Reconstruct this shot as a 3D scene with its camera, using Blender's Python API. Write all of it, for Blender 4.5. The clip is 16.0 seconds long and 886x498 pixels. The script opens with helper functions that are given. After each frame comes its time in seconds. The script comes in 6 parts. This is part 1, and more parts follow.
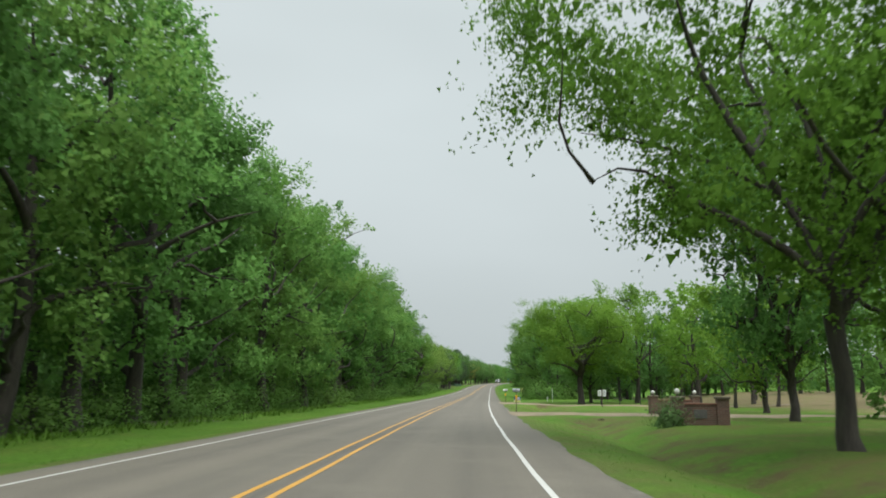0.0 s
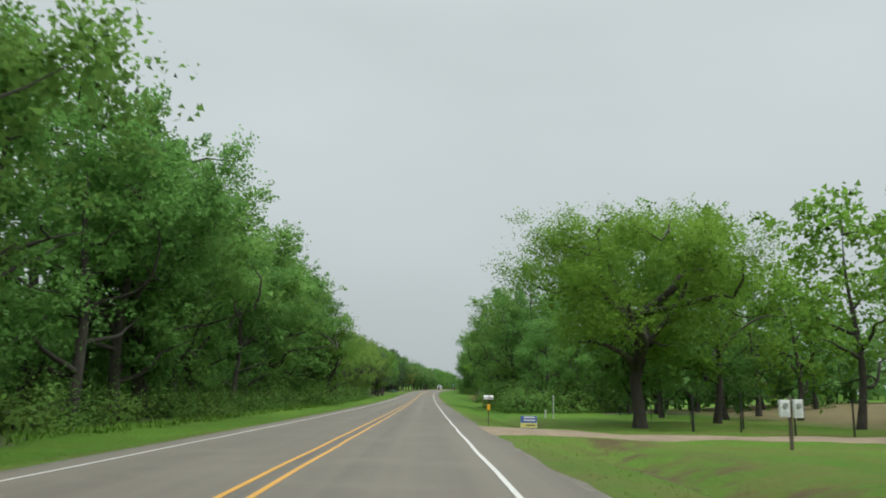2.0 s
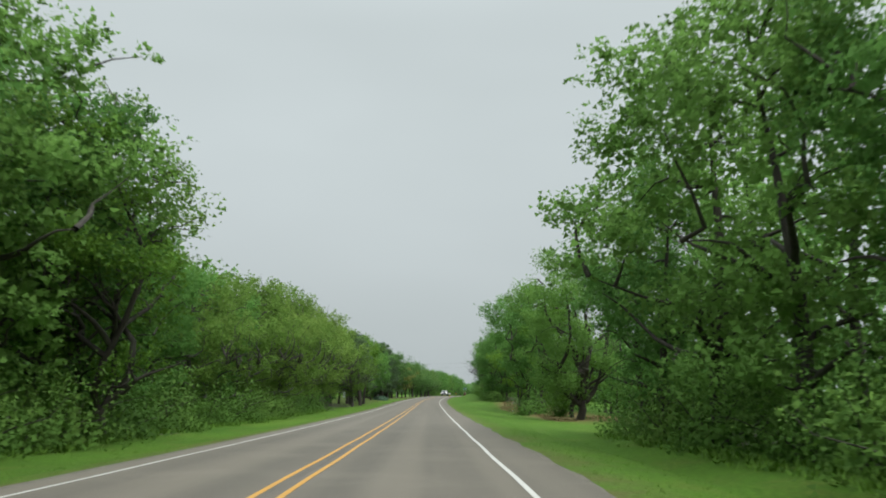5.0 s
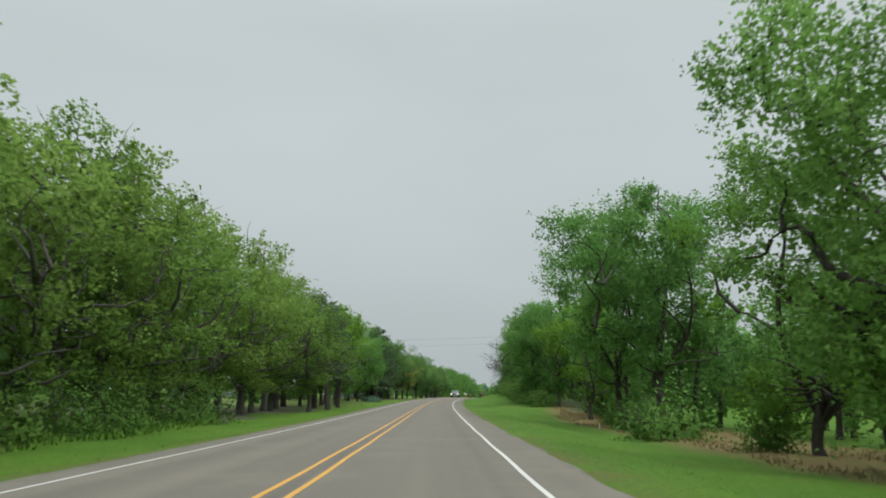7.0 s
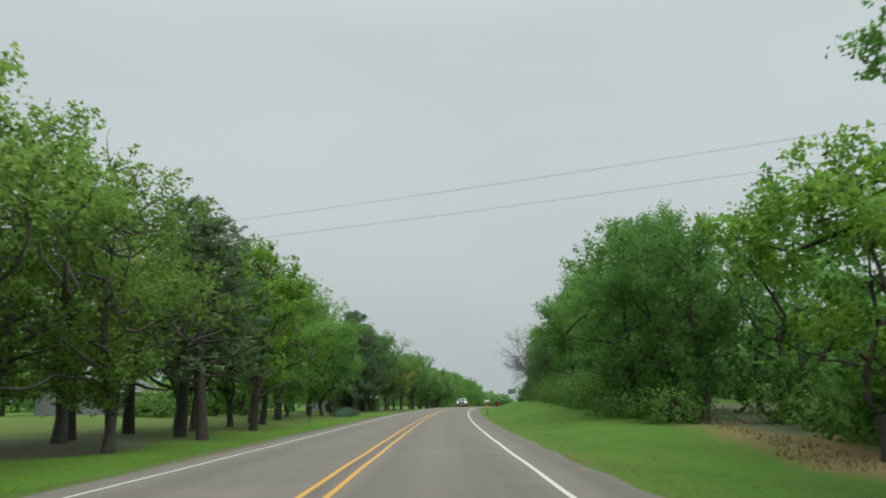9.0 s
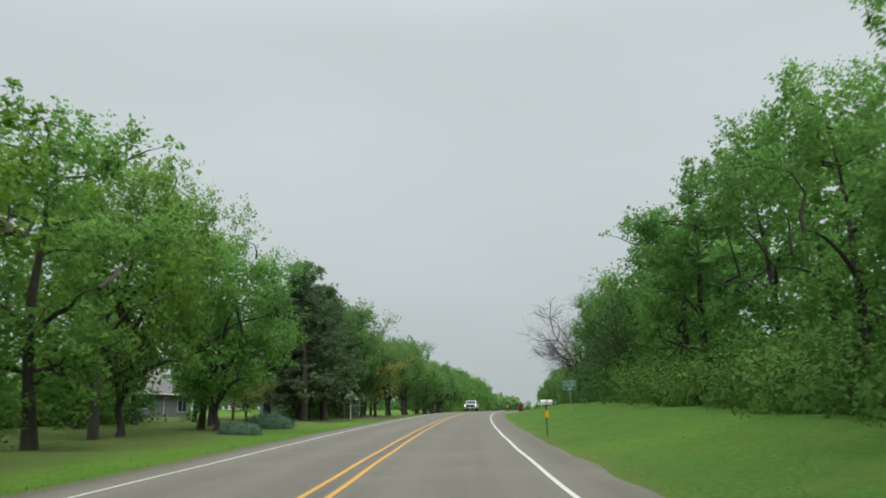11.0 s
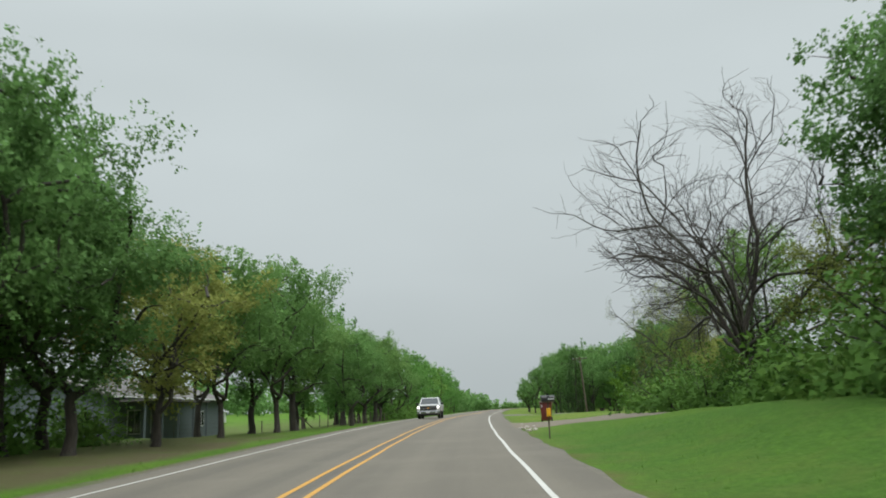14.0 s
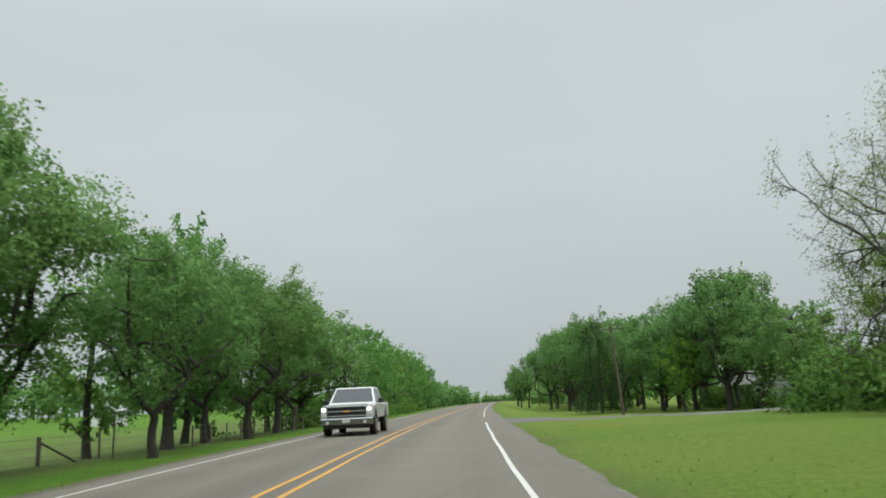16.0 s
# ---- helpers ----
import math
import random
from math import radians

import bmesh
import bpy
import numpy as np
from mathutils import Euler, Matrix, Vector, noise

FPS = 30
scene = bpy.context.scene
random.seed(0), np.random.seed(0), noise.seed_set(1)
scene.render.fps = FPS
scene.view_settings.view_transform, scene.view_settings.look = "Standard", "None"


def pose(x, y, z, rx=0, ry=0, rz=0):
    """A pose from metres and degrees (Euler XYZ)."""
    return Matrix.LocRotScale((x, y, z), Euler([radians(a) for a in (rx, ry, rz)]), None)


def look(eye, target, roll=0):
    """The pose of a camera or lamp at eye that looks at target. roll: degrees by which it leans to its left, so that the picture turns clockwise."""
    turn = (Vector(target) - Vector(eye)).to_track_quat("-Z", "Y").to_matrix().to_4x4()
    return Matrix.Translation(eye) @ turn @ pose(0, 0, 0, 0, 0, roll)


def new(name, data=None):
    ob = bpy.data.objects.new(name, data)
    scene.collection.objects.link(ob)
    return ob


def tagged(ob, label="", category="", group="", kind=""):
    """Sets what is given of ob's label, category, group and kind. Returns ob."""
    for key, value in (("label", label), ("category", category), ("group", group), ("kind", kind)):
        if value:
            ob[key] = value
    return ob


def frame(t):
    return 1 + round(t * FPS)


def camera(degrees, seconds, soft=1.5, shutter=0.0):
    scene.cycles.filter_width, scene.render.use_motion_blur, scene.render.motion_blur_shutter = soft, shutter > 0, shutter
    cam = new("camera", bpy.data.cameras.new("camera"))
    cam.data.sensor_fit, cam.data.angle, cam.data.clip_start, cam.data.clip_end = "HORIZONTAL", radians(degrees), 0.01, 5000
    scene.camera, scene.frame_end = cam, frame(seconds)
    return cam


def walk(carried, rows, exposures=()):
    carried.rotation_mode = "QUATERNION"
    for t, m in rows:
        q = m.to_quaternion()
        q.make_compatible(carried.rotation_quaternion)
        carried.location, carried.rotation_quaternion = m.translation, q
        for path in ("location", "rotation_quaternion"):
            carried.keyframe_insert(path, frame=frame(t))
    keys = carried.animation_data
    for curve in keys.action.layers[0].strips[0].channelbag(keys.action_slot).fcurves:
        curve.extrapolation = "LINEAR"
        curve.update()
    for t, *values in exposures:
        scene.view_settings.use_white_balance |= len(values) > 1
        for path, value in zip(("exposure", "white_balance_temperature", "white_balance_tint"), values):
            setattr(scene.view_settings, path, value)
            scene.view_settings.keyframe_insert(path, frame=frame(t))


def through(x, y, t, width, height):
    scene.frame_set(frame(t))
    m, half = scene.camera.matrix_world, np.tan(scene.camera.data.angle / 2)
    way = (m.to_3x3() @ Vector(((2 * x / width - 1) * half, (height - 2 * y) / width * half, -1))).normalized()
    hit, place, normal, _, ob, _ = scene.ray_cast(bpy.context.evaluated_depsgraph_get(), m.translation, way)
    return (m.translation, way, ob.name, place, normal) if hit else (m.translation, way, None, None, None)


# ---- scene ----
cam = camera(58.0, 16.0, soft=1.8, shutter=0.15)
PATH = [
    (0, (2.441, -2.408, 1.249), (2.3933, -0.4358, 1.5757), 0.22),
    (0.5, (2.437, 9.828, 1.103), (2.4444, 11.8011, 1.4313), 0.08),
    (1, (2.458, 21.945, 0.966), (2.5204, 23.9163, 1.2984), 0.33),
    (1.5, (2.592, 33.871, 0.839), (2.6779, 35.8408, 1.1761), 1.00),
    (2, (2.882, 45.988, 0.719), (2.9826, 47.9555, 1.0641), 0.74),
    (2.5, (3.220, 57.610, 0.613), (3.3164, 59.5767, 0.9645), 0.97),
    (3, (3.550, 69.508, 0.513), (3.6515, 71.4705, 0.8850), 0.62),
    (3.5, (3.916, 81.596, 0.421), (4.0155, 83.5573, 0.8014), 1.09),
    (4, (4.279, 93.871, 0.336), (4.3873, 95.8340, 0.7038), -0.07),
    (4.5, (4.700, 106.187, 0.263), (4.8081, 108.1509, 0.6276), -0.32),
    (5, (5.141, 118.565, 0.201), (5.2447, 120.5293, 0.5645), -0.40),
    (5.5, (5.588, 130.969, 0.149), (5.6859, 132.9328, 0.5140), -0.36),
    (6, (6.029, 143.361, 0.110), (6.1209, 145.3253, 0.4756), -0.24),
    (6.5, (6.451, 155.706, 0.082), (6.5384, 157.6706, 0.4485), -0.10),
    (7, (6.792, 168.018, 0.068), (6.8738, 169.9821, 0.4364), 0.37),
    (7.5, (7.121, 179.661, 0.070), (7.2001, 181.6237, 0.4446), 0.24),
    (8, (7.481, 191.874, 0.087), (7.5640, 193.8360, 0.4664), -0.20),
    (8.5, (7.842, 203.370, 0.117), (7.9296, 205.3307, 0.5021), -0.94),
    (9, (8.208, 214.165, 0.158), (8.2936, 216.1242, 0.5494), -0.84),
    (9.5, (8.631, 225.368, 0.214), (8.7159, 227.3280, 0.6025), -0.60),
    (10, (9.101, 236.375, 0.281), (9.1852, 238.3352, 0.6709), -0.60),
    (10.5, (9.633, 247.103, 0.358), (9.7128, 249.0626, 0.7524), -0.71),
    (11, (10.220, 257.716, 0.446), (10.2956, 259.6746, 0.8458), -0.88),
    (11.5, (10.858, 268.378, 0.546), (10.9331, 270.3353, 0.9507), -1.07),
    (12, (11.544, 279.253, 0.661), (11.6277, 281.2090, 1.0672), -1.23),
    (12.5, (12.364, 290.280, 0.786), (12.4637, 292.2352, 1.1940), -1.68),
    (13, (13.220, 300.814, 0.904), (13.3368, 302.7690, 1.3112), -2.32),
    (13.5, (14.166, 311.941, 1.026), (14.3057, 313.8954, 1.4275), -1.95),
    (14, (15.122, 322.556, 1.138), (15.2951, 324.5085, 1.5338), -2.10),
    (14.5, (16.201, 333.194, 1.248), (16.3849, 335.1470, 1.6386), -1.93),
    (15, (17.343, 343.308, 1.350), (17.5354, 345.2604, 1.7391), -1.82),
    (15.5, (18.550, 352.901, 1.442), (18.7584, 354.8531, 1.8252), -2.22),
    (16, (20.024, 363.299, 1.527), (20.2518, 365.2496, 1.9051), -2.75),
]
walk(cam, [(t, look(eye, target, roll)) for t, eye, target, roll in PATH],
     exposures=[(0, 0.2), (0.5, 0.22), (1.5, 0.08), (2.5, 0.05), (3.5, 0.1), (6.5, -0.03), (8, -0.05), (9.5, 0.0), (12, 0.03), (16, 0.03)])

# ---------------------------------------------------------------- world, sun
SUN_EL, SUN_ROT = radians(58), radians(150)
world = bpy.data.worlds.new("overcast")
scene.world = world
world.use_nodes = True
wn, wl = world.node_tree.nodes, world.node_tree.links
wn.clear()
w_out, w_bg = wn.new("ShaderNodeOutputWorld"), wn.new("ShaderNodeBackground")
sky = wn.new("ShaderNodeTexSky")
sky.sky_type, sky.sun_disc, sky.sun_elevation, sky.sun_rotation = "NISHITA", False, SUN_EL, SUN_ROT
sky.air_density, sky.dust_density, sky.ozone_density = 1.0, 4.0, 1.0
grey = wn.new("ShaderNodeHueSaturation")
grey.inputs["Saturation"].default_value = 0.12
veil = wn.new("ShaderNodeMix")
veil.data_type, veil.blend_type = "RGBA", "MIX"
veil.inputs[0].default_value = 0.93
geo_w = wn.new("ShaderNodeTexCoord")
cl = wn.new("ShaderNodeTexNoise")
cl.inputs["Scale"].default_value, cl.inputs["Detail"].default_value = 1.6, 3.0
stretch = wn.new("ShaderNodeMapping")
stretch.inputs["Scale"].default_value = (1.0, 1.0, 2.6)
ramp_c = wn.new("ShaderNodeValToRGB")
ramp_c.color_ramp.elements[0].position, ramp_c.color_ramp.elements[0].color = 0.3, (5.35, 6.0, 6.1, 1)
ramp_c.color_ramp.elements[1].position, ramp_c.color_ramp.elements[1].color = 0.72, (6.0, 6.7, 6.85, 1)
wl.new(geo_w.outputs["Generated"], stretch.inputs["Vector"])
wl.new(stretch.outputs["Vector"], cl.inputs["Vector"])
wl.new(cl.outputs["Fac"], ramp_c.inputs["Fac"])
wl.new(sky.outputs["Color"], grey.inputs["Color"])
wl.new(grey.outputs["Color"], veil.inputs[6])
wl.new(ramp_c.outputs["Color"], veil.inputs[7])
sepz = wn.new("ShaderNodeSeparateXYZ")
wl.new(geo_w.outputs["Generated"], sepz.inputs[0])
rise = wn.new("ShaderNodeMapRange")
rise.interpolation_type = "SMOOTHSTEP"
rise.inputs["From Min"].default_value, rise.inputs["From Max"].default_value = 0.42, 1.0
rise.inputs["To Min"].default_value, rise.inputs["To Max"].default_value = 1.0, 4.2
wl.new(sepz.outputs["Z"], rise.inputs["Value"])
low = wn.new("ShaderNodeMapRange")
low.inputs["From Min"].default_value, low.inputs["From Max"].default_value = 0.0, 0.3
low.inputs["To Min"].default_value, low.inputs["To Max"].default_value = 0.8, 1.0
wl.new(sepz.outputs["Z"], low.inputs["Value"])
both = wn.new("ShaderNodeMath")
both.operation = "MULTIPLY"
wl.new(rise.outputs["Result"], both.inputs[0])
wl.new(low.outputs["Result"], both.inputs[1])
dome = wn.new("ShaderNodeVectorMath")
dome.operation = "SCALE"
wl.new(veil.outputs[2], dome.inputs[0])
wl.new(both.outputs[0], dome.inputs["Scale"])
wl.new(dome.outputs[0], w_bg.inputs["Color"])
w_bg.inputs["Strength"].default_value = 0.1
wl.new(w_bg.outputs["Background"], w_out.inputs["Surface"])

sun_data = bpy.data.lights.new("sun", "SUN")
sun_data.energy, sun_data.angle, sun_data.color = 2.0, radians(40), (1.0, 0.97, 0.92)
sun = new("sun", sun_data)
sun.matrix_world = look((0, 0, 60), (60 * math.cos(SUN_EL) * -math.sin(SUN_ROT), 60 * math.cos(SUN_EL) * -math.cos(SUN_ROT), 60 - 60 * math.sin(SUN_EL)))


# ---------------------------------------------------------------- materials
def shader(name, rough=0.8, metal=0.0):
    m = bpy.data.materials.new(name)
    m.use_nodes = True
    n, l = m.node_tree.nodes, m.node_tree.links
    b = n["Principled BSDF"]
    b.inputs["Roughness"].default_value, b.inputs["Metallic"].default_value = rough, metal
    return m, n, l, b


def noise_node(n, l, coord, scale, detail=4.0, rough=0.6, stretch=None):
    tex = n.new("ShaderNodeTexNoise")
    tex.inputs["Scale"].default_value, tex.inputs["Detail"].default_value, tex.inputs["Roughness"].default_value = scale, detail, rough
    if stretch:
        mp = n.new("ShaderNodeMapping")
        mp.inputs["Scale"].default_value = stretch
        l.new(coord, mp.inputs["Vector"])
        coord = mp.outputs["Vector"]
    l.new(coord, tex.inputs["Vector"])
    return tex


def ramp_node(n, l, fac, stops):
    r = n.new("ShaderNodeValToRGB")
    e = r.color_ramp.elements
    while len(e) < len(stops):
        e.new(0.5)
    for k, (p, c) in enumerate(stops):
        e[k].position, e[k].color = p, (*c, 1)
    l.new(fac, r.inputs["Fac"])
    return r


def blend(n, l, a, b, fac, mode="MIX"):
    mx = n.new("ShaderNodeMix")
    mx.data_type, mx.blend_type = "RGBA", mode
    for sock, v in ((mx.inputs[6], a), (mx.inputs[7], b), (mx.inputs[0], fac)):
        if isinstance(v, (int, float)):
            sock.default_value = v
        elif isinstance(v, tuple):
            sock.default_value = (*v, 1)
        else:
            l.new(v, sock)
    return mx.outputs[2]


def bump(n, l, b, height, strength, distance):
    bp = n.new("ShaderNodeBump")
    bp.inputs["Strength"].default_value, bp.inputs["Distance"].default_value = strength, distance
    l.new(height, bp.inputs["Height"])
    l.new(bp.outputs["Normal"], b.inputs["Normal"])


def plain(name, color, rough=0.7, metal=0.0, wear=0.18, scale=6.0, bumpy=0.0):
    """A painted or plain surface with blotches and fine grain."""
    color = tuple(v * 0.8 for v in color)
    m, n, l, b = shader(name, rough, metal)
    tc = n.new("ShaderNodeTexCoord").outputs["Object"]
    big, fine = noise_node(n, l, tc, scale), noise_node(n, l, tc, scale * 9, 6)
    dark = tuple(v * (1 - wear) for v in color)
    light = tuple(min(1, v * (1 + wear * 0.6)) for v in color)
    c = blend(n, l, ramp_node(n, l, big.outputs["Fac"], [(0.3, dark), (0.7, light)]).outputs["Color"], dark, ramp_node(n, l, fine.outputs["Fac"], [(0.5, (0, 0, 0)), (0.8, (0.6, 0.6, 0.6))]).outputs["Color"])
    l.new(c, b.inputs["Base Color"])
    if bumpy:
        bump(n, l, b, fine.outputs["Fac"], bumpy, 0.02)
    return m


def leaf_material(name, dark, light, warm, spread=0.5, gloss=0.55, through=0.3):
    """Leaves: tone differs from tree to tree and from leaf to leaf."""
    m, n, l, b = shader(name, gloss)
    info, geo = n.new("ShaderNodeObjectInfo"), n.new("ShaderNodeNewGeometry")
    tc = n.new("ShaderNodeTexCoord").outputs["Object"]
    patch = noise_node(n, l, tc, 0.5, 2)
    tone = ramp_node(n, l, geo.outputs["Random Per Island"], [(0.0, tuple(0.72 * a + 0.28 * c for a, c in zip(dark, light))), (1.0, light)]).outputs["Color"]
    tone = blend(n, l, tone, light, ramp_node(n, l, patch.outputs["Fac"], [(0.42, (0, 0, 0)), (0.68, (0.7, 0.7, 0.7))]).outputs["Color"])
    tint = ramp_node(n, l, info.outputs["Random"], [(0.0, tuple(v * (1 - spread * 0.5) for v in dark)), (0.55, light), (1.0, warm)]).outputs["Color"]
    tone = blend(n, l, tone, tint, spread)
    l.new(tone, b.inputs["Base Color"])
    b.inputs["Specular IOR Level"].default_value = 0.14
    tr = n.new("ShaderNodeBsdfTranslucent")
    l.new(tone, tr.inputs["Color"])
    mix = n.new("ShaderNodeMixShader")
    mix.inputs[0].default_value = through
    l.new(b.outputs[0], mix.inputs[1])
    l.new(tr.outputs[0], mix.inputs[2])
    l.new(mix.outputs[0], n["Material Output"].inputs["Surface"])
    return m


def bark_material(name, dark, light):
    m, n, l, b = shader(name, 0.9)
    tc = n.new("ShaderNodeTexCoord").outputs["Object"]
    t1, t2 = noise_node(n, l, tc, 9, 5, 0.7, (1, 1, 0.18)), noise_node(n, l, tc, 0.9, 3)
    c = ramp_node(n, l, t1.outputs["Fac"], [(0.3, dark), (0.7, light)]).outputs["Color"]
    c = blend(n, l, c, (0.07, 0.085, 0.05), ramp_node(n, l, t2.outputs["Fac"], [(0.5, (0, 0, 0)), (0.8, (0.6, 0.6, 0.6))]).outputs["Color"])
    l.new(c, b.inputs["Base Color"])
    bump(n, l, b, t1.outputs["Fac"], 0.8, 0.06)
    return m


LEAF = leaf_material("forest_leaves", (0.103, 0.23, 0.058), (0.166, 0.35, 0.083), (0.218, 0.342, 0.072), 0.5, 0.75, 0.52)
LEAF_PARK = leaf_material("lawn_tree_leaves", (0.108, 0.225, 0.032), (0.179, 0.34, 0.048), (0.244, 0.36, 0.055), 0.4, 0.75, 0.52)
LEAF_PALE = leaf_material("spring_leaves", (0.122, 0.22, 0.042), (0.199, 0.338, 0.07), (0.240, 0.335, 0.08), 0.4, 0.75, 0.52)
LEAF_RUST = leaf_material("young_rusty_leaves", (0.165, 0.205, 0.05), (0.275, 0.325, 0.085), (0.31, 0.31, 0.09), 0.4, 0.75, 0.52)
LEAF_OAK = leaf_material("young_oak_leaves", (0.128, 0.245, 0.034), (0.209, 0.37, 0.052), (0.271, 0.375, 0.06), 0.4, 0.75, 0.52)
LEAF_DEEP = leaf_material("deep_green_leaves", (0.1, 0.2, 0.062), (0.163, 0.312, 0.092), (0.2, 0.315, 0.085), 0.4, 0.75, 0.5)
NEEDLES = leaf_material("pine_needles", (0.085, 0.145, 0.075), (0.14, 0.225, 0.108), (0.16, 0.23, 0.105), 0.4, 0.8, 0.42)
CEDAR = leaf_material("cedar_sprays", (0.05, 0.1, 0.032), (0.095, 0.18, 0.055), (0.115, 0.18, 0.055), 0.4, 0.75, 0.3)
SHRUB = leaf_material("shrub_leaves", (0.063, 0.14, 0.027), (0.106, 0.213, 0.04), (0.15, 0.228, 0.045), 0.4, 0.75, 0.35)
JUNIPER = leaf_material("juniper_sprays", (0.06, 0.115, 0.07), (0.105, 0.18, 0.115), (0.12, 0.18, 0.11), 0.3, 0.75, 0.2)
DRY = leaf_material("dry_grass", (0.16, 0.13, 0.06), (0.28, 0.23, 0.11), (0.2, 0.2, 0.07), 0.3, 0.8, 0.25)
BLADE = leaf_material("grass_blades", (0.075, 0.165, 0.02), (0.12, 0.235, 0.03), (0.14, 0.235, 0.04), 0.2, 0.6, 0.3)
BARK = bark_material("brown_bark", (0.02, 0.017, 0.014), (0.062, 0.052, 0.042))
BARK_GREY = bark_material("grey_bark", (0.035, 0.032, 0.028), (0.11, 0.1, 0.088))


def grass_ground():
    m, n, l, b = shader("grass_ground", 0.95)
    tc = n.new("ShaderNodeTexCoord").outputs["Object"]
    a, f, w = noise_node(n, l, tc, 0.12, 5), noise_node(n, l, tc, 7, 6, 0.75), noise_node(n, l, tc, 0.6, 5, 0.65)
    c = ramp_node(n, l, a.outputs["Fac"], [(0.3, (0.06, 0.138, 0.016)), (0.55, (0.092, 0.188, 0.021)), (0.75, (0.128, 0.205, 0.03))]).outputs["Color"]
    c = blend(n, l, c, (0.143, 0.154, 0.041), ramp_node(n, l, w.outputs["Fac"], [(0.5, (0, 0, 0)), (0.74, (0.6, 0.6, 0.6))]).outputs["Color"])
    c = blend(n, l, c, (0.041, 0.089, 0.012), ramp_node(n, l, f.outputs["Fac"], [(0.45, (0.55, 0.55, 0.55)), (0.6, (0, 0, 0))]).outputs["Color"])
    uv = n.new("ShaderNodeUVMap")
    uv.uv_map = "road"
    sep, side = n.new("ShaderNodeSeparateXYZ"), n.new("ShaderNodeMath")
    side.operation = "ABSOLUTE"
    l.new(uv.outputs["UV"], sep.inputs[0])
    l.new(sep.outputs["X"], side.inputs[0])
    near = n.new("ShaderNodeMapRange")
    near.inputs["From Min"].default_value, near.inputs["From Max"].default_value = 6.2, 4.5
    l.new(side.outputs[0], near.inputs["Value"])
    worn = blend(n, l, near.outputs["Result"], ramp_node(n, l, w.outputs["Fac"], [(0.35, (0.1, 0.1, 0.1)), (0.65, (0.85, 0.85, 0.85))]).outputs["Color"], 1.0, "MULTIPLY")
    c = blend(n, l, c, (0.115, 0.095, 0.047), worn)

    def span(value, lo, hi):
        r = n.new("ShaderNodeMapRange")
        r.inputs["From Min"].default_value, r.inputs["From Max"].default_value = lo, hi
        l.new(value, r.inputs["Value"])
        return r.outputs["Result"]

    def times(*values):
        out = values[0]
        for v in values[1:]:
            m2 = n.new("ShaderNodeMath")
            m2.operation = "MULTIPLY"
            l.new(out, m2.inputs[0])
            l.new(v, m2.inputs[1])
            out = m2.outputs[0]
        return out

    o, along = sep.outputs["X"], sep.outputs["Y"]
    mid = noise_node(n, l, tc, 0.33, 5, 0.7)
    # dull grass, and bare wet earth along the ditch before the woods
    c = blend(n, l, c, (0.112, 0.112, 0.036), times(span(o, 4.5, 6.0), span(along, 114, 100), span(mid.outputs["Fac"], 0.4, 0.62), span(w.outputs["Fac"], 0.15, 0.6)))
    c = blend(n, l, c, (0.088, 0.068, 0.036), times(span(o, 6.6, 7.8), span(o, 10.6, 9.2), span(along, 114, 100), span(w.outputs["Fac"], 0.46, 0.64)))
    # leaf litter on the rise behind the lawn trees
    c = blend(n, l, c, (0.17, 0.135, 0.075), times(span(o, 26, 31), span(o, 78, 50), span(along, 15, 60), span(along, 170, 125), span(w.outputs["Fac"], 0.2, 0.5)))
    # lush mown grass past the woods
    lush = ramp_node(n, l, f.outputs["Fac"], [(0.34, (0.034, 0.08, 0.013)), (0.52, (0.056, 0.126, 0.02)), (0.72, (0.08, 0.15, 0.028))]).outputs["Color"]
    lush = blend(n, l, lush, (0.094, 0.136, 0.03), span(w.outputs["Fac"], 0.45, 0.85))
    c = blend(n, l, c, lush, times(span(o, 4.8, 5.6), span(o, 60, 25), span(along, 150, 220), span(along, 372, 345), span(a.outputs["Fac"], 0.85, 0.3)))
    # straw and dry stalks over the ground behind the verge
    c = blend(n, l, c, (0.17, 0.128, 0.058), times(span(o, 11.8, 13.6), span(o, 22, 18), span(along, 178, 188), span(along, 258, 248), span(mid.outputs["Fac"], 0.25, 0.5)))
    # paler lawn beyond the drives
    pale = ramp_node(n, l, f.outputs["Fac"], [(0.34, (0.075, 0.112, 0.02)), (0.52, (0.116, 0.156, 0.03)), (0.72, (0.145, 0.172, 0.042))]).outputs["Color"]
    c = blend(n, l, c, pale, times(span(o, 4.8, 5.6), span(o, 90, 50), span(along, 350, 380), span(a.outputs["Fac"], 0.2, 0.6)))
    # gravel at the road's other edge
    c = blend(n, l, c, (0.135, 0.118, 0.092), times(span(o, -4.2, -4.3), span(o, -5.9, -5.0), span(along, 228, 250), span(w.outputs["Fac"], 0.22, 0.5)))
    # trodden earth under the lawn trees on the other side
    c = blend(n, l, c, (0.1, 0.085, 0.05), times(span(o, -7.0, -8.5), span(o, -17, -13), span(along, 330, 345), span(along, 374, 364), span(mid.outputs["Fac"], 0.22, 0.44)))
    # duller olive grass behind the verge: the trees' shade put into the colour
    c = blend(n, l, c, (0.085, 0.1, 0.035), times(span(o, -8.0, -11.0), span(o, -60, -30), span(along, 225, 255), span(w.outputs["Fac"], 0.25, 0.6)))
    l.new(c, b.inputs["Base Color"])
    b.inputs["Specular IOR Level"].default_value = 0.1
    bump(n, l, b, f.outputs["Fac"], 1.0, 0.08)
    return m


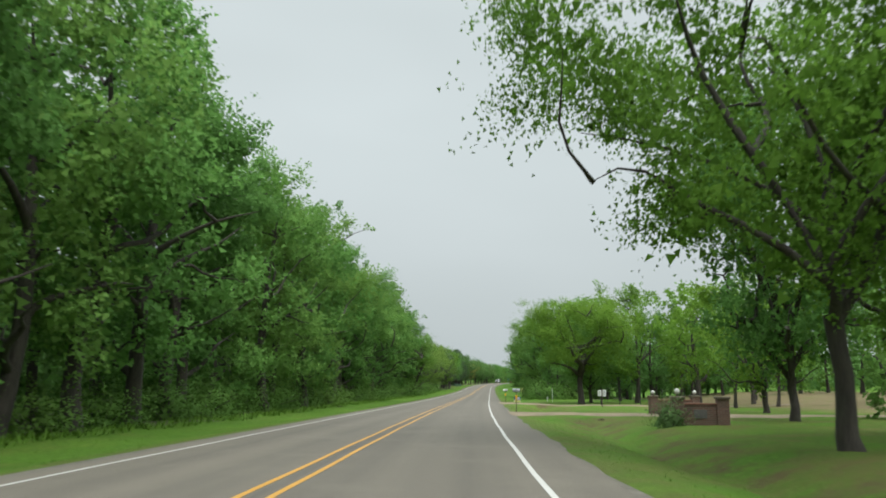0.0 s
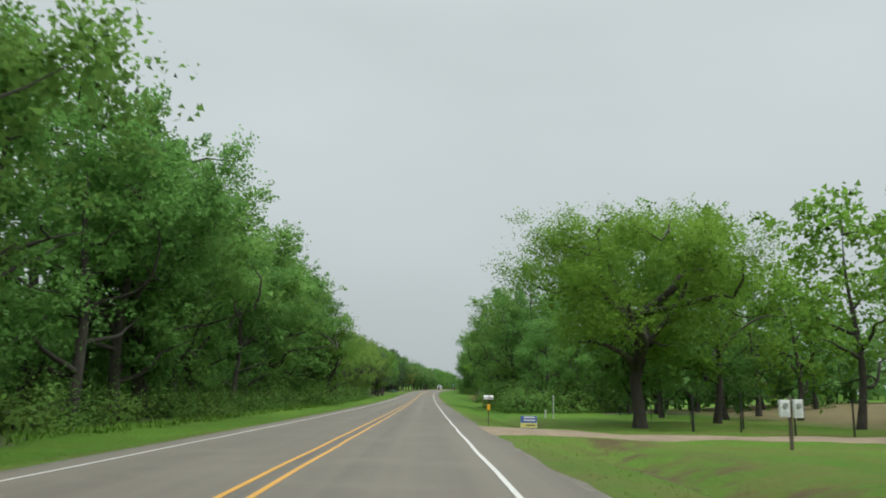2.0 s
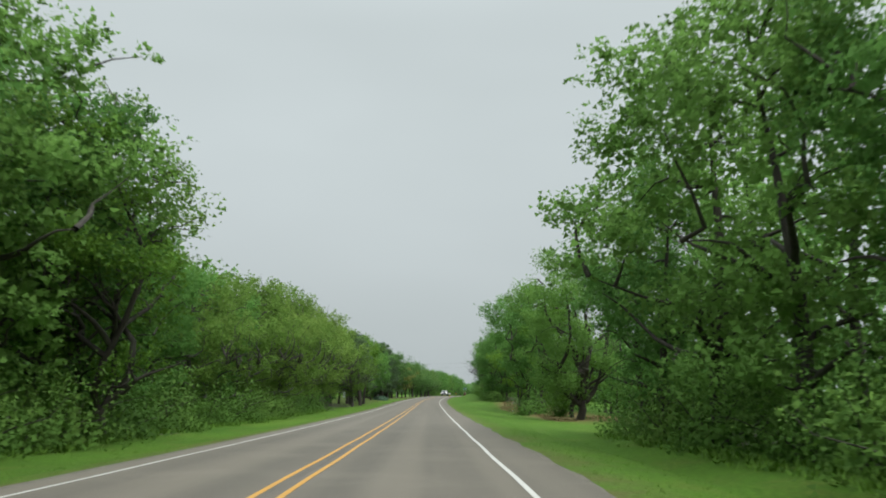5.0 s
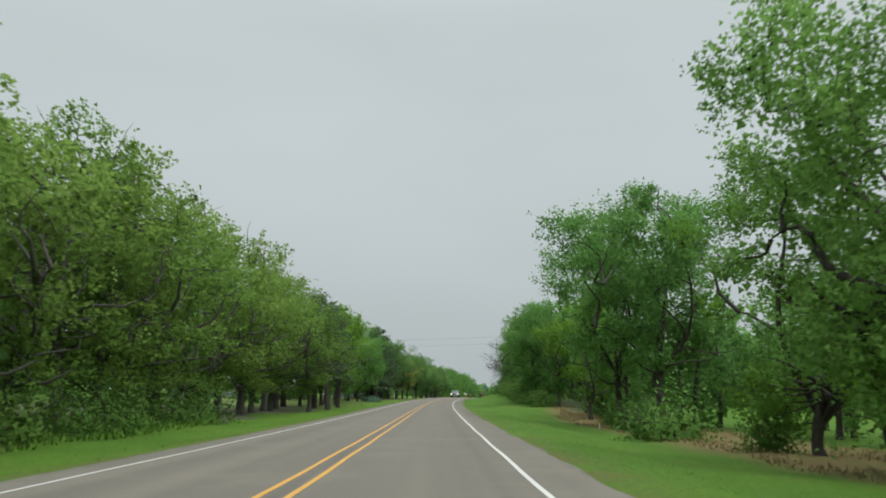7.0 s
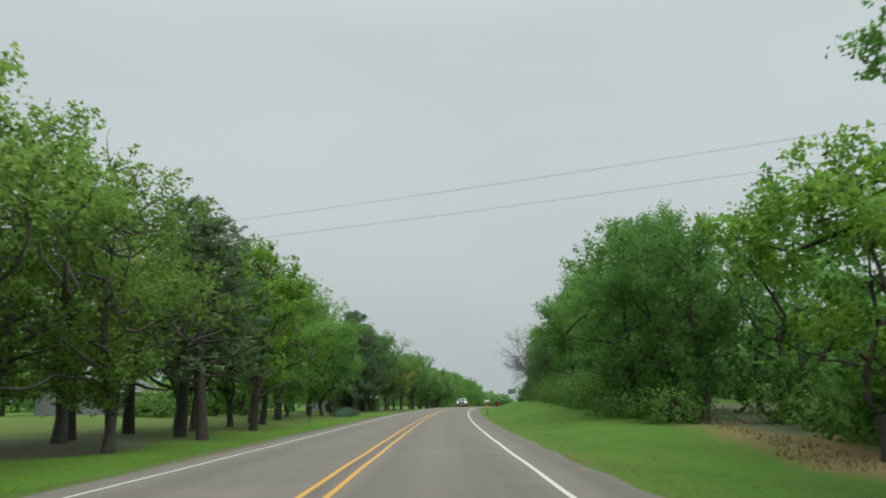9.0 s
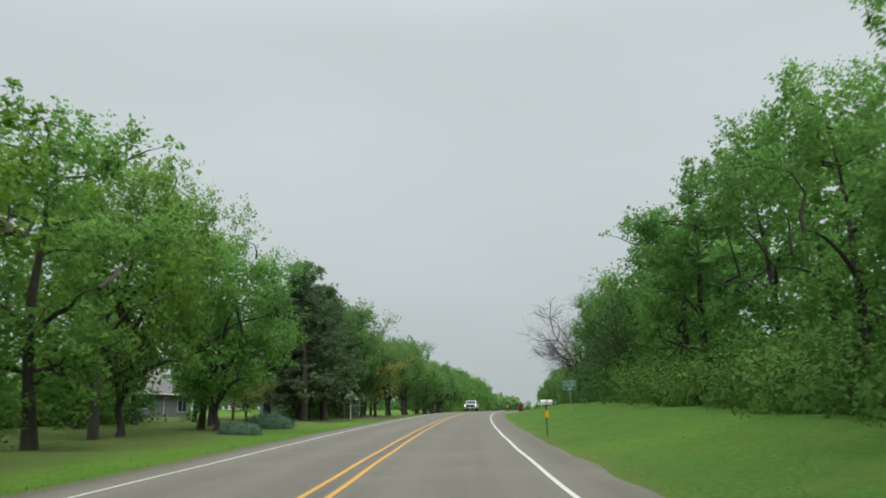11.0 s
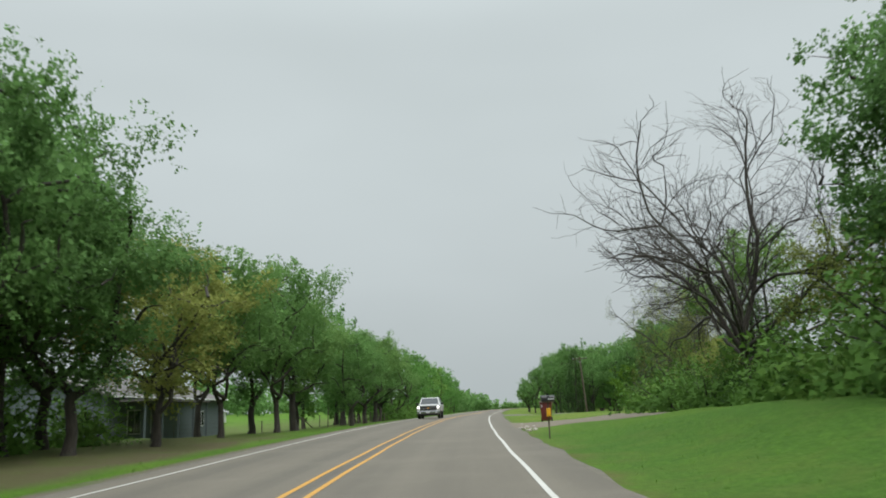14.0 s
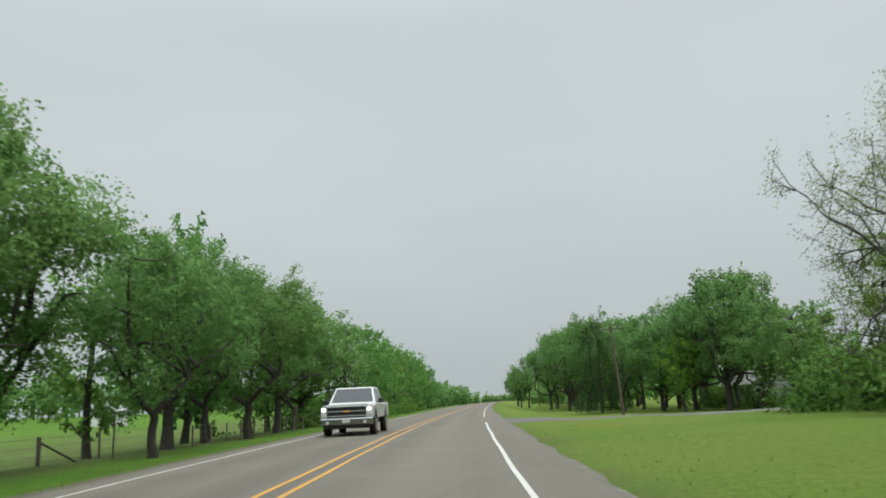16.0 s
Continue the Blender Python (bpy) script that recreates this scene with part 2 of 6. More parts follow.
def litter_ground():
    m, n, l, b = shader("leaf_litter", 0.95)
    tc = n.new("ShaderNodeTexCoord").outputs["Object"]
    f, w = noise_node(n, l, tc, 5, 6, 0.75), noise_node(n, l, tc, 0.5, 4)
    c = ramp_node(n, l, f.outputs["Fac"], [(0.3, (0.04, 0.04, 0.018)), (0.7, (0.11, 0.10, 0.05))]).outputs["Color"]
    c = blend(n, l, c, (0.04, 0.08, 0.02), ramp_node(n, l, w.outputs["Fac"], [(0.4, (0, 0, 0)), (0.65, (0.8, 0.8, 0.8))]).outputs["Color"])
    l.new(c, b.inputs["Base Color"])
    bump(n, l, b, f.outputs["Fac"], 1.0, 0.1)
    return m


def asphalt():
    """Worn grey chip-seal: aggregate grain, long wheel-track wear, patches and fine cracks. UV: x across in metres, y along in metres."""
    m, n, l, b = shader("asphalt", 0.82)
    uv = n.new("ShaderNodeUVMap")
    uv.uv_map = "road"
    co = uv.outputs["UV"]
    grain, blot = noise_node(n, l, co, 55, 5, 0.8), noise_node(n, l, co, 0.35, 5, 0.6)
    track = noise_node(n, l, co, 1.0, 3, 0.5, (1.3, 0.012, 1))
    sep = n.new("ShaderNodeSeparateXYZ")
    l.new(co, sep.inputs[0])
    wave = n.new("ShaderNodeMath")
    wave.operation = "COSINE"
    mul = n.new("ShaderNodeMath")
    mul.operation, mul.inputs[1].default_value = "MULTIPLY", 2 * math.pi / 1.75
    l.new(sep.outputs["X"], mul.inputs[0])
    l.new(mul.outputs[0], wave.inputs[0])
    half = n.new("ShaderNodeMath")
    half.operation, half.inputs[1].default_value, half.inputs[2].default_value = "MULTIPLY_ADD", 0.10, 0.0
    l.new(wave.outputs[0], half.inputs[0])
    add = n.new("ShaderNodeMath")
    add.operation = "ADD"
    l.new(half.outputs[0], add.inputs[0])
    l.new(track.outputs["Fac"], add.inputs[1])
    c = ramp_node(n, l, add.outputs[0], [(0.3, (0.092, 0.08, 0.061)), (0.7, (0.132, 0.114, 0.087))]).outputs["Color"]
    c = blend(n, l, c, (0.16, 0.139, 0.107), ramp_node(n, l, blot.outputs["Fac"], [(0.5, (0, 0, 0)), (0.75, (0.6, 0.6, 0.6))]).outputs["Color"])
    c = blend(n, l, c, (0.055, 0.053, 0.05), ramp_node(n, l, grain.outputs["Fac"], [(0.36, (0.75, 0.75, 0.75)), (0.5, (0, 0, 0))]).outputs["Color"])
    crack = n.new("ShaderNodeTexVoronoi")
    crack.feature = "DISTANCE_TO_EDGE"
    mp = n.new("ShaderNodeMapping")
    mp.inputs["Scale"].default_value = (0.35, 0.1, 1)
    wob = noise_node(n, l, co, 1.2, 4)
    off = n.new("ShaderNodeVectorMath")
    off.operation = "ADD"
    l.new(co, off.inputs[0])
    l.new(wob.outputs["Color"], off.inputs[1])
    l.new(off.outputs[0], mp.inputs["Vector"])
    l.new(mp.outputs["Vector"], crack.inputs["Vector"])
    crack.inputs["Scale"].default_value = 1.0
    thin = ramp_node(n, l, crack.outputs["Distance"], [(0.0, (0.7, 0.7, 0.7)), (0.006, (0, 0, 0))]).outputs["Color"]
    seldom = ramp_node(n, l, noise_node(n, l, co, 0.09, 2).outputs["Fac"], [(0.5, (0, 0, 0)), (0.6, (1, 1, 1))]).outputs["Color"]
    c = blend(n, l, c, (0.03, 0.03, 0.03), blend(n, l, thin, seldom, 1.0, "MULTIPLY"))
    mid = n.new("ShaderNodeMath")
    mid.operation = "ABSOLUTE"
    l.new(sep.outputs["X"], mid.inputs[0])
    seam = n.new("ShaderNodeMapRange")
    seam.inputs["From Min"].default_value, seam.inputs["From Max"].default_value = 0.16, 0.05
    l.new(mid.outputs[0], seam.inputs["Value"])
    rough_seam = blend(n, l, seam.outputs["Result"], ramp_node(n, l, noise_node(n, l, co, 1.0, 5, 0.7, (6, 0.25, 1)).outputs["Fac"], [(0.35, (0.1, 0.1, 0.1)), (0.6, (0.75, 0.75, 0.75))]).outputs["Color"], 1.0, "MULTIPLY")
    c = blend(n, l, c, (0.06, 0.053, 0.046), rough_seam)
    spots = noise_node(n, l, co, 1.0, 3, 0.6, (0.8, 0.14, 1))
    c = blend(n, l, c, (0.07, 0.06, 0.05), ramp_node(n, l, spots.outputs["Fac"], [(0.7, (0, 0, 0)), (0.78, (0.5, 0.5, 0.5))]).outputs["Color"])
    l.new(c, b.inputs["Base Color"])
    bump(n, l, b, grain.outputs["Fac"], 0.5, 0.01)
    return m


def line_paint(name, color):
    m, n, l, b = shader(name, 0.6)
    tc = n.new("ShaderNodeTexCoord").outputs["Object"]
    f, w = noise_node(n, l, tc, 22, 6, 0.8), noise_node(n, l, tc, 0.8, 4)
    mask = ramp_node(n, l, f.outputs["Fac"], [(0.30, (0.85, 0.85, 0.85)), (0.43, (0, 0, 0))]).outputs["Color"]
    c = blend(n, l, color, tuple(v * 0.72 for v in color), w.outputs["Fac"])
    l.new(blend(n, l, c, (0.15, 0.14, 0.13), mask), b.inputs["Base Color"])
    return m


GRASS, LITTER, ASPHALT = grass_ground(), litter_ground(), asphalt()
WHITE_LINE, YELLOW_LINE = line_paint("white_line_paint", (0.52, 0.51, 0.475)), line_paint("yellow_line_paint", (0.52, 0.26, 0.024))
GRAVEL = plain("shoulder_gravel", (0.15, 0.135, 0.108), 0.95, 0, 0.4, 3.0, 0.8)
DIRT = plain("driveway_dirt", (0.245, 0.185, 0.12), 0.95, 0, 0.3, 1.2, 0.6)
CONCRETE = plain("pale_concrete", (0.178, 0.147, 0.106), 0.9, 0, 0.25, 1.5, 0.3)
PALE_RUBBLE = plain("broken_concrete", (0.4, 0.37, 0.32), 0.9, 0, 0.3, 5.0, 0.5)
ASPHALT_PLAIN = plain("side_road_asphalt", (0.12, 0.11, 0.095), 0.9, 0, 0.25, 2.0, 0.4)
MUD = plain("ditch_mud", (0.115, 0.105, 0.05), 0.95, 0, 0.4, 1.5, 0.7)
WOOD = plain("weathered_wood", (0.17, 0.14, 0.11), 0.9, 0, 0.35, 4.0, 0.4)
POLE_WOOD = plain("creosote_pole", (0.11, 0.085, 0.065), 0.9, 0, 0.3, 3.0, 0.4)
STEEL = plain("galvanised_steel", (0.45, 0.46, 0.46), 0.45, 0.7, 0.2)
OLD_WIRE = plain("rusty_wire", (0.16, 0.14, 0.12), 0.7, 0.4, 0.3)
MAIL_WHITE = plain("faded_white_paint", (0.62, 0.62, 0.6), 0.55, 0, 0.2)
WHITE = plain("white_paint", (0.78, 0.79, 0.78), 0.5, 0, 0.12)
GREY_METAL = plain("grey_mailbox_paint", (0.22, 0.24, 0.27), 0.4, 0.3, 0.2)
BLACK = plain("black_paint", (0.018, 0.018, 0.02), 0.45, 0, 0.3)
BLACK_BAR = plain("dark_lettering", (0.04, 0.045, 0.05), 0.6)
YELLOW = plain("yellow_plastic", (0.82, 0.42, 0.012), 0.45, 0, 0.12)
GREEN_SIGN = plain("green_sign_sheet", (0.0, 0.16, 0.09), 0.4, 0, 0.12)
RED_BIN = plain("dark_red_plastic", (0.17, 0.032, 0.028), 0.5, 0, 0.25)
GREY_LID = plain("dusty_lid", (0.30, 0.22, 0.20), 0.6, 0, 0.2)
RUBBER = plain("rubber", (0.02, 0.02, 0.02), 0.85)
CHROME = plain("chrome", (0.55, 0.56, 0.57), 0.18, 1.0, 0.1)
TRUCK_WHITE = plain("white_car_paint", (0.6, 0.6, 0.585), 0.25, 0, 0.06)
GLASS_DARK = plain("dark_window_glass", (0.03, 0.035, 0.04), 0.08, 0, 0.2)
BRICK = plain("red_brick", (0.25, 0.115, 0.08), 0.9, 0, 0.3, 8.0, 0.3)
BLUE = plain("blue_print", (0.03, 0.10, 0.35), 0.5)
SIDING = plain("grey_siding", (0.19, 0.21, 0.22), 0.75, 0, 0.12)
SIDING_BLUE = plain("blue_grey_metal_siding", (0.13, 0.16, 0.175), 0.6, 0.1, 0.15)
SHINGLE = plain("grey_shingles", (0.15, 0.14, 0.135), 0.9, 0, 0.3, 4.0, 0.5)
CABLE = plain("cable_sheath", (0.03, 0.03, 0.03), 0.6)
LAMP_GLASS = plain("frosted_globe", (0.75, 0.74, 0.7), 0.3)
PLATE = plain("number_plate", (0.6, 0.62, 0.62), 0.5)
HEADLAMP = bpy.data.materials.new("lit_headlamp")
HEADLAMP.use_nodes = True
HEADLAMP.node_tree.nodes["Principled BSDF"].inputs["Base Color"].default_value = (0.8, 0.8, 0.78, 1)
HEADLAMP.node_tree.nodes["Principled BSDF"].inputs["Emission Color"].default_value = (1, 0.97, 0.88, 1)
HEADLAMP.node_tree.nodes["Principled BSDF"].inputs["Emission Strength"].default_value = 4.0
for mt, rr in ((GLASS_DARK, 0.5), (TRUCK_WHITE, 0.5)):
    mt.node_tree.nodes["Principled BSDF"].inputs["Specular IOR Level"].default_value = rr


# ---------------------------------------------------------------- the road's line: s metres along, o metres to its right
KNOT = [-400 + 0.0] + [-40 + 65.0 * k for k in range(17)] + [2600.0]
CURVE = [0.0, 6.05, 5.8, 0.42, -0.07, 0.93, 7.04, 8.3, 3.54, 1.19, 1.13, 1.08, 1.04, 1.01, 0.98, 0.96, 0.95, 0.94, 0.0]
GRADE = [0.0, -1.42, -1.09, -0.68, -0.19, 0.49, 1.15, 0.97, -0.11, 0.28, 0.14, 0.07, 0.03, 0.02, 0.01, 0.0, 0.0, 0.0, 0.0]
SS = np.arange(-400, 2600, 2.0)
_at0 = 200
HEAD = np.cumsum(np.interp(SS, KNOT, CURVE) * 1e-4) * 2
HEAD -= HEAD[_at0]
RX, RY, RZ = np.cumsum(np.sin(HEAD)) * 2, np.cumsum(np.cos(HEAD)) * 2, np.cumsum(np.interp(SS, KNOT, GRADE) * 0.01) * 2
RX, RY, RZ = RX - RX[_at0], RY - RY[_at0], RZ - RZ[_at0]


def road(s, o, z=0.0):
    """The world place of a point s along and o to the right of the centre line, z over the road's level."""
    h = np.interp(s, SS, HEAD)
    return np.stack(np.broadcast_arrays(np.interp(s, SS, RX) + o * np.cos(h), np.interp(s, SS, RY) - o * np.sin(h), np.interp(s, SS, RZ) + z), -1)


def bearing(s):
    """The road's heading as a turn about z, in radians."""
    return -float(np.interp(s, SS, HEAD))


def ease(x):
    x = np.clip(x, 0, 1)
    return x * x * (3 - 2 * x)


AT = [-60, 30, 62, 92, 110, 130, 165, 200, 238, 246, 258, 280, 300, 320, 345, 362, 400, 440, 540, 700]
DITCH = [0.45, 0.5, 0.46, 0.42, 0.4, 0.35, 0.15, 0.05, 0.0, 0.0, 0.0, 0.0, 0.0, 0.0, 0.0, 0.0, 0.05, 0.0, 0.0, 0.1]
BANK = [0.0, 0.0, -0.1, -0.3, -0.3, -0.25, -0.5, -0.7, -0.7, -0.1, 0.35, 0.85, 1.05, 1.2, 1.1, 0.35, 0.1, -0.8, -0.9, -0.3]
DRIVES = [(40.0, 48.5), (74.0, 82.0), (356.0, 369.0), (405.0, 419.0)]


def level(s, o):
    """The ground's height over the road's level."""
    s, o = np.broadcast_arrays(np.asarray(s, float), np.asarray(o, float))
    lumps = 0.06 * np.sin(s * 0.31 + o * 0.9) * np.sin(o * 0.43 - s * 0.17) + 0.04 * np.sin(s * 0.83 - o * 0.37)
    ditch, bank = np.interp(s, AT, DITCH), np.interp(s, AT, BANK)
    for a, b in ((40, 48.5), (74, 82)):
        ditch = ditch * (1 - ease((s - a + 2.5) / 2.5) * ease((b + 2.5 - s) / 2.5))
    right = -ditch * (0.7 * ease((o - 5.0) / 2.6) * (1 - ease((o - 8.3) / 2.6)) + 0.55 * np.exp(-((o - 8.1 - 0.25 * np.sin(s * 0.23)) / 0.55) ** 2)) + bank * ease((o - 5.2) / 6.5)
    right = right - 0.45 * ease((o - 30) / 60) + 1.5 * ease((o - 27) / 22) * ease((s - 30) / 40) * ease((165 - s) / 30)
    q = -o
    left = -0.22 * ease((q - 4.6) / 2.5) * (1 - 0.5 * ease((q - 9) / 5)) + 0.5 * ease((q - 14) / 25) * ease((s - 225) / 40) * (1 - ease((s - 345) / 30))
    left = left - 0.55 * ease((q - 8) / 10) * ease((s - 365) / 25) + 2.6 * ease((q - 35) / 80) * ease((s - 365) / 25)
    out = np.where(o > 0, right, left) - 0.06 * ease((np.abs(o) - 4.2) / 0.5)
    return out + lumps * ease((np.abs(o) - 5.5) / 3)


def mesh_object(name, verts, faces, material, parent=None, smooth=False):
    me = bpy.data.meshes.new(name)
    me.from_pydata([tuple(map(float, v)) for v in verts], [], [tuple(map(int, f)) for f in faces])
    for m in material if isinstance(material, (list, tuple)) else [material]:
        me.materials.append(m)
    if smooth:
        me.polygons.foreach_set("use_smooth", [True] * len(me.polygons))
    me.update()
    ob = new(name, me)
    ob.parent = parent
    return ob


def strip(name, s_list, offs, lift, material, on_ground=False):
    """A ribbon along the road between the offsets, with UVs in metres."""
    s_list, offs = np.asarray(s_list, float), np.asarray(offs, float)
    S, O = np.meshgrid(s_list, offs, indexing="ij")
    z = (level(S, O) if on_ground else 0) + lift
    P = road(S, O, z).reshape(-1, 3)
    w = len(offs)
    faces = [(i * w + j, i * w + j + 1, (i + 1) * w + j + 1, (i + 1) * w + j) for i in range(len(s_list) - 1) for j in range(w - 1)]
    ob = mesh_object(name, P, faces, material, smooth=True)
    uv = ob.data.uv_layers.new(name="road")
    idx = np.empty(len(ob.data.loops), int)
    ob.data.loops.foreach_get("vertex_index", idx)
    flat = np.stack([O.ravel(), S.ravel()], -1)[idx]
    uv.data.foreach_set("uv", flat.ravel())
    return ob


# ground: one sheet out to the horizon, grass, with leaf litter under the woods
g_s = np.concatenate([np.arange(-390, -40, 25), np.arange(-40, 440, 1.6), np.arange(440, 700, 6), np.arange(700, 2600, 60)])
g_o = np.concatenate([[-1500, -900, -500, -300, -200, -140], np.arange(-110, -40, 10), np.arange(-40, -14, 2), np.arange(-14, -4.7, 0.5),
                      [-4.4, -3.5, 0, 3.5, 4.4], np.arange(4.8, 14.1, 0.5), np.arange(15, 40, 2), np.arange(42, 110, 10), [140, 200, 300, 500, 900, 1500]])
ground = strip("ground", g_s, g_o, -0.035, [GRASS, LITTER, MUD], True)
pc = np.empty(len(ground.data.polygons) * 3)
ground.data.polygons.foreach_get("center", pc)
nj = len(g_o) - 1
fs = np.repeat((g_s[:-1] + g_s[1:]) / 2, nj)
fo = np.tile((g_o[:-1] + g_o[1:]) / 2, len(g_s) - 1)
edge = -10.9 + 0.8 * np.sin(fs * 0.21) + 0.5 * np.sin(fs * 0.57)
deep = 8 * np.sin(fs * 0.045) + 5 * np.sin(fs * 0.11 + 1)
# litter runs on to s 256, its dark colour painting tree shade on the lawn
kind = np.where((fo < edge) & (fo > -44 + deep) & (fs > -90 + fo * 0.6) & (fs < 256 + 5 * np.sin(fo * 0.7)), 1, 0)
kind = np.where((fo > 13.5 + np.sin(fs * 0.4)) & (fo < 30 + deep * 0.6) & (((fs > 124 - np.sin(fo) * 3) & (fs < 166 + np.sin(fo * 0.8) * 4)) | ((fs > 248 + np.sin(fo) * 3) & (fs < 282 + np.sin(fo * 0.6) * 4))), 1, kind)
ground.data.polygons.foreach_set("material_index", kind.astype(int))
tagged(ground, "mown green roadside grass with a shallow ditch and leaf litter under the woods", "ground", kind="structure")

r_s = np.concatenate([np.arange(-390, -30, 20), np.arange(-30, 440, 2), np.arange(440, 700, 5), np.arange(700, 2600, 40)])
pave = strip("road", r_s, [-4.05, -3.95, -3.5, -1.75, 0, 1.75, 3.5, 4.4, 4.5], 0.0, ASPHALT)
tagged(pave, "worn grey chip-seal two-lane highway with fine cracks", "road", kind="structure")
rng = random.Random(5)
for side, a, b in ((1, 4.35, 4.78), (-1, -4.4, -3.9)):
    s_l = np.arange(-30, 440, 1.0)
    jag = 0.05 * np.sin(s_l * 1.1) + 0.04 * np.sin(s_l * 0.37) + np.array([rng.uniform(-0.04, 0.04) for _ in s_l])
    lo = a + (jag if side < 0 else 0 * jag)
    hi = b + (jag if side > 0 else 0 * jag)
    S = np.repeat(s_l[:, None], 3, 1)
    O = np.stack([lo, (lo + hi) / 2, hi], 1)
    P = road(S, O, level(S, O) - 0.035 + np.array([0.02, 0.03, 0.008])).reshape(-1, 3)
    fc = [(i * 3 + j, i * 3 + j + 1, i * 3 + j + 4, i * 3 + j + 3) for i in range(len(s_l) - 1) for j in range(2)]
    tagged(mesh_object("shoulder", P, fc, GRAVEL, smooth=True), "narrow grey gravel shoulder along the asphalt edge", "road shoulder", kind="structure")


def painted(name, o, width, spans, material, label):
    for a, b in spans:
        s_l = np.append(np.arange(a, b, 2.0), b)
        wob = 0.012 * np.sin(s_l * 0.7 + o)
        S = np.repeat(s_l[:, None], 2, 1)
        O = np.stack([o - width / 2 + wob, o + width / 2 + wob], 1)
        P = road(S, O, 0.005).reshape(-1, 3)
        fc = [(2 * i, 2 * i + 1, 2 * i + 3, 2 * i + 2) for i in range(len(s_l) - 1)]
        tagged(mesh_object(name, P, fc, material), label, "road marking", kind="structure")


painted("edge_line", -3.5, 0.08, [(-30, 900)], WHITE_LINE, "solid white edge line painted on the asphalt")
painted("edge_line", 3.5, 0.088, [(-30, 405.5), (421, 900)], WHITE_LINE, "solid white edge line painted on the asphalt")
for o in (-0.175, 0.21):
    painted("centre_line", o, 0.095, [(-30, 900)], YELLOW_LINE, "solid yellow centre line, one of a double pair")


# ---------------------------------------------------------------- trees
class Builder:
    """Collects tubes and leaves as arrays and turns them into one mesh."""

    def __init__(self):
        self.v, self.f, self.t, self.n = [], [], [], 0
        self.soft = []

    def tube(self, pts, radii, sides=5):
        pts, k = np.asarray(pts, float), len(pts)
        d = np.gradient(pts, axis=0)
        d /= np.linalg.norm(d, axis=1)[:, None] + 1e-9
        ref = np.where(np.abs(d[:, 2:3]) > 0.9, [[1.0, 0, 0]], [[0, 0, 1.0]])
        a = np.cross(d, ref)
        a /= np.linalg.norm(a, axis=1)[:, None] + 1e-9
        b = np.cross(d, a)
        ang = np.arange(sides) * 2 * math.pi / sides
        ring = pts[:, None] + np.asarray(radii, float)[:, None, None] * (np.cos(ang)[None, :, None] * a[:, None] + np.sin(ang)[None, :, None] * b[:, None])
        self.v.append(ring.reshape(-1, 3))
        self.soft.append(((ring - pts[:, None]) / (np.asarray(radii, float)[:, None, None] + 1e-9)).reshape(-1, 3))
        i, j = np.meshgrid(np.arange(k - 1), np.arange(sides), indexing="ij")
        i, j = i.ravel(), j.ravel()
        jn = (j + 1) % sides
        self.f.append(self.n + np.stack([i * sides + j, i * sides + jn, (i + 1) * sides + jn, (i + 1) * sides + j], 1))
        self.n += k * sides

    def leaves(self, pos, along, normal, length, width, soft=None):
        """Pointed leaves: pos their stems, along their midribs, soft the way that their clump faces."""
        along = along / (np.linalg.norm(along, axis=1)[:, None] + 1e-9)
        side = np.cross(along, normal)
        side /= np.linalg.norm(side, axis=1)[:, None] + 1e-9
        up = np.cross(side, along)
        L, W = np.asarray(length, float)[:, None], np.asarray(width, float)[:, None]
        low = pos + along * L * 0.25
        tri = np.stack([low + side * W * 0.5 + up * W * 0.15, pos + along * L - up * L * 0.06, low - side * W * 0.5 - up * W * 0.1], 1)
        g = np.cross(tri[:, 1] - tri[:, 0], tri[:, 2] - tri[:, 0])
        flip = np.sum(g * normal, axis=1) < 0
        tri[flip] = tri[flip][:, ::-1]
        g[flip] *= -1
        g /= np.linalg.norm(g, axis=1)[:, None] + 1e-9
        if soft is not None:
            g = g * 0.35 + soft / (np.linalg.norm(soft, axis=1)[:, None] + 1e-9)
        self.v.append(tri.reshape(-1, 3))
        self.soft.append(np.repeat(g, 3, 0))
        self.t.append(self.n + np.arange(len(pos) * 3).reshape(-1, 3))
        self.n += len(pos) * 3

    def mesh(self, name, material, smooth=False):
        v = np.concatenate(self.v)
        loops = np.concatenate([a.ravel() for a in self.f + self.t]).astype(np.int32)
        sizes = np.concatenate([np.full(len(a), a.shape[1]) for a in self.f + self.t]).astype(np.int32)
        me = bpy.data.meshes.new(name)
        me.vertices.add(len(v))
        me.vertices.foreach_set("co", v.astype(np.float32).ravel())
        me.loops.add(len(loops))
        me.loops.foreach_set("vertex_index", loops)
        me.polygons.add(len(sizes))
        me.polygons.foreach_set("loop_start", np.concatenate([[0], np.cumsum(sizes)[:-1]]).astype(np.int32))
        me.polygons.foreach_set("loop_total", sizes)
        if smooth:
            me.polygons.foreach_set("use_smooth", np.ones(len(sizes), dtype=bool))
        me.materials.append(material)
        me.update(calc_edges=True)
        if self.t:
            nv = np.concatenate(self.soft)
            nv /= np.linalg.norm(nv, axis=1)[:, None] + 1e-9
            me.polygons.foreach_set("use_smooth", np.ones(len(sizes), dtype=bool))
            me.normals_split_custom_set_from_vertices(nv.astype(np.float32))
        return me


def unit(rs, n):
    d = rs.normal(size=(n, 3))
    return d / np.linalg.norm(d, axis=1)[:, None]


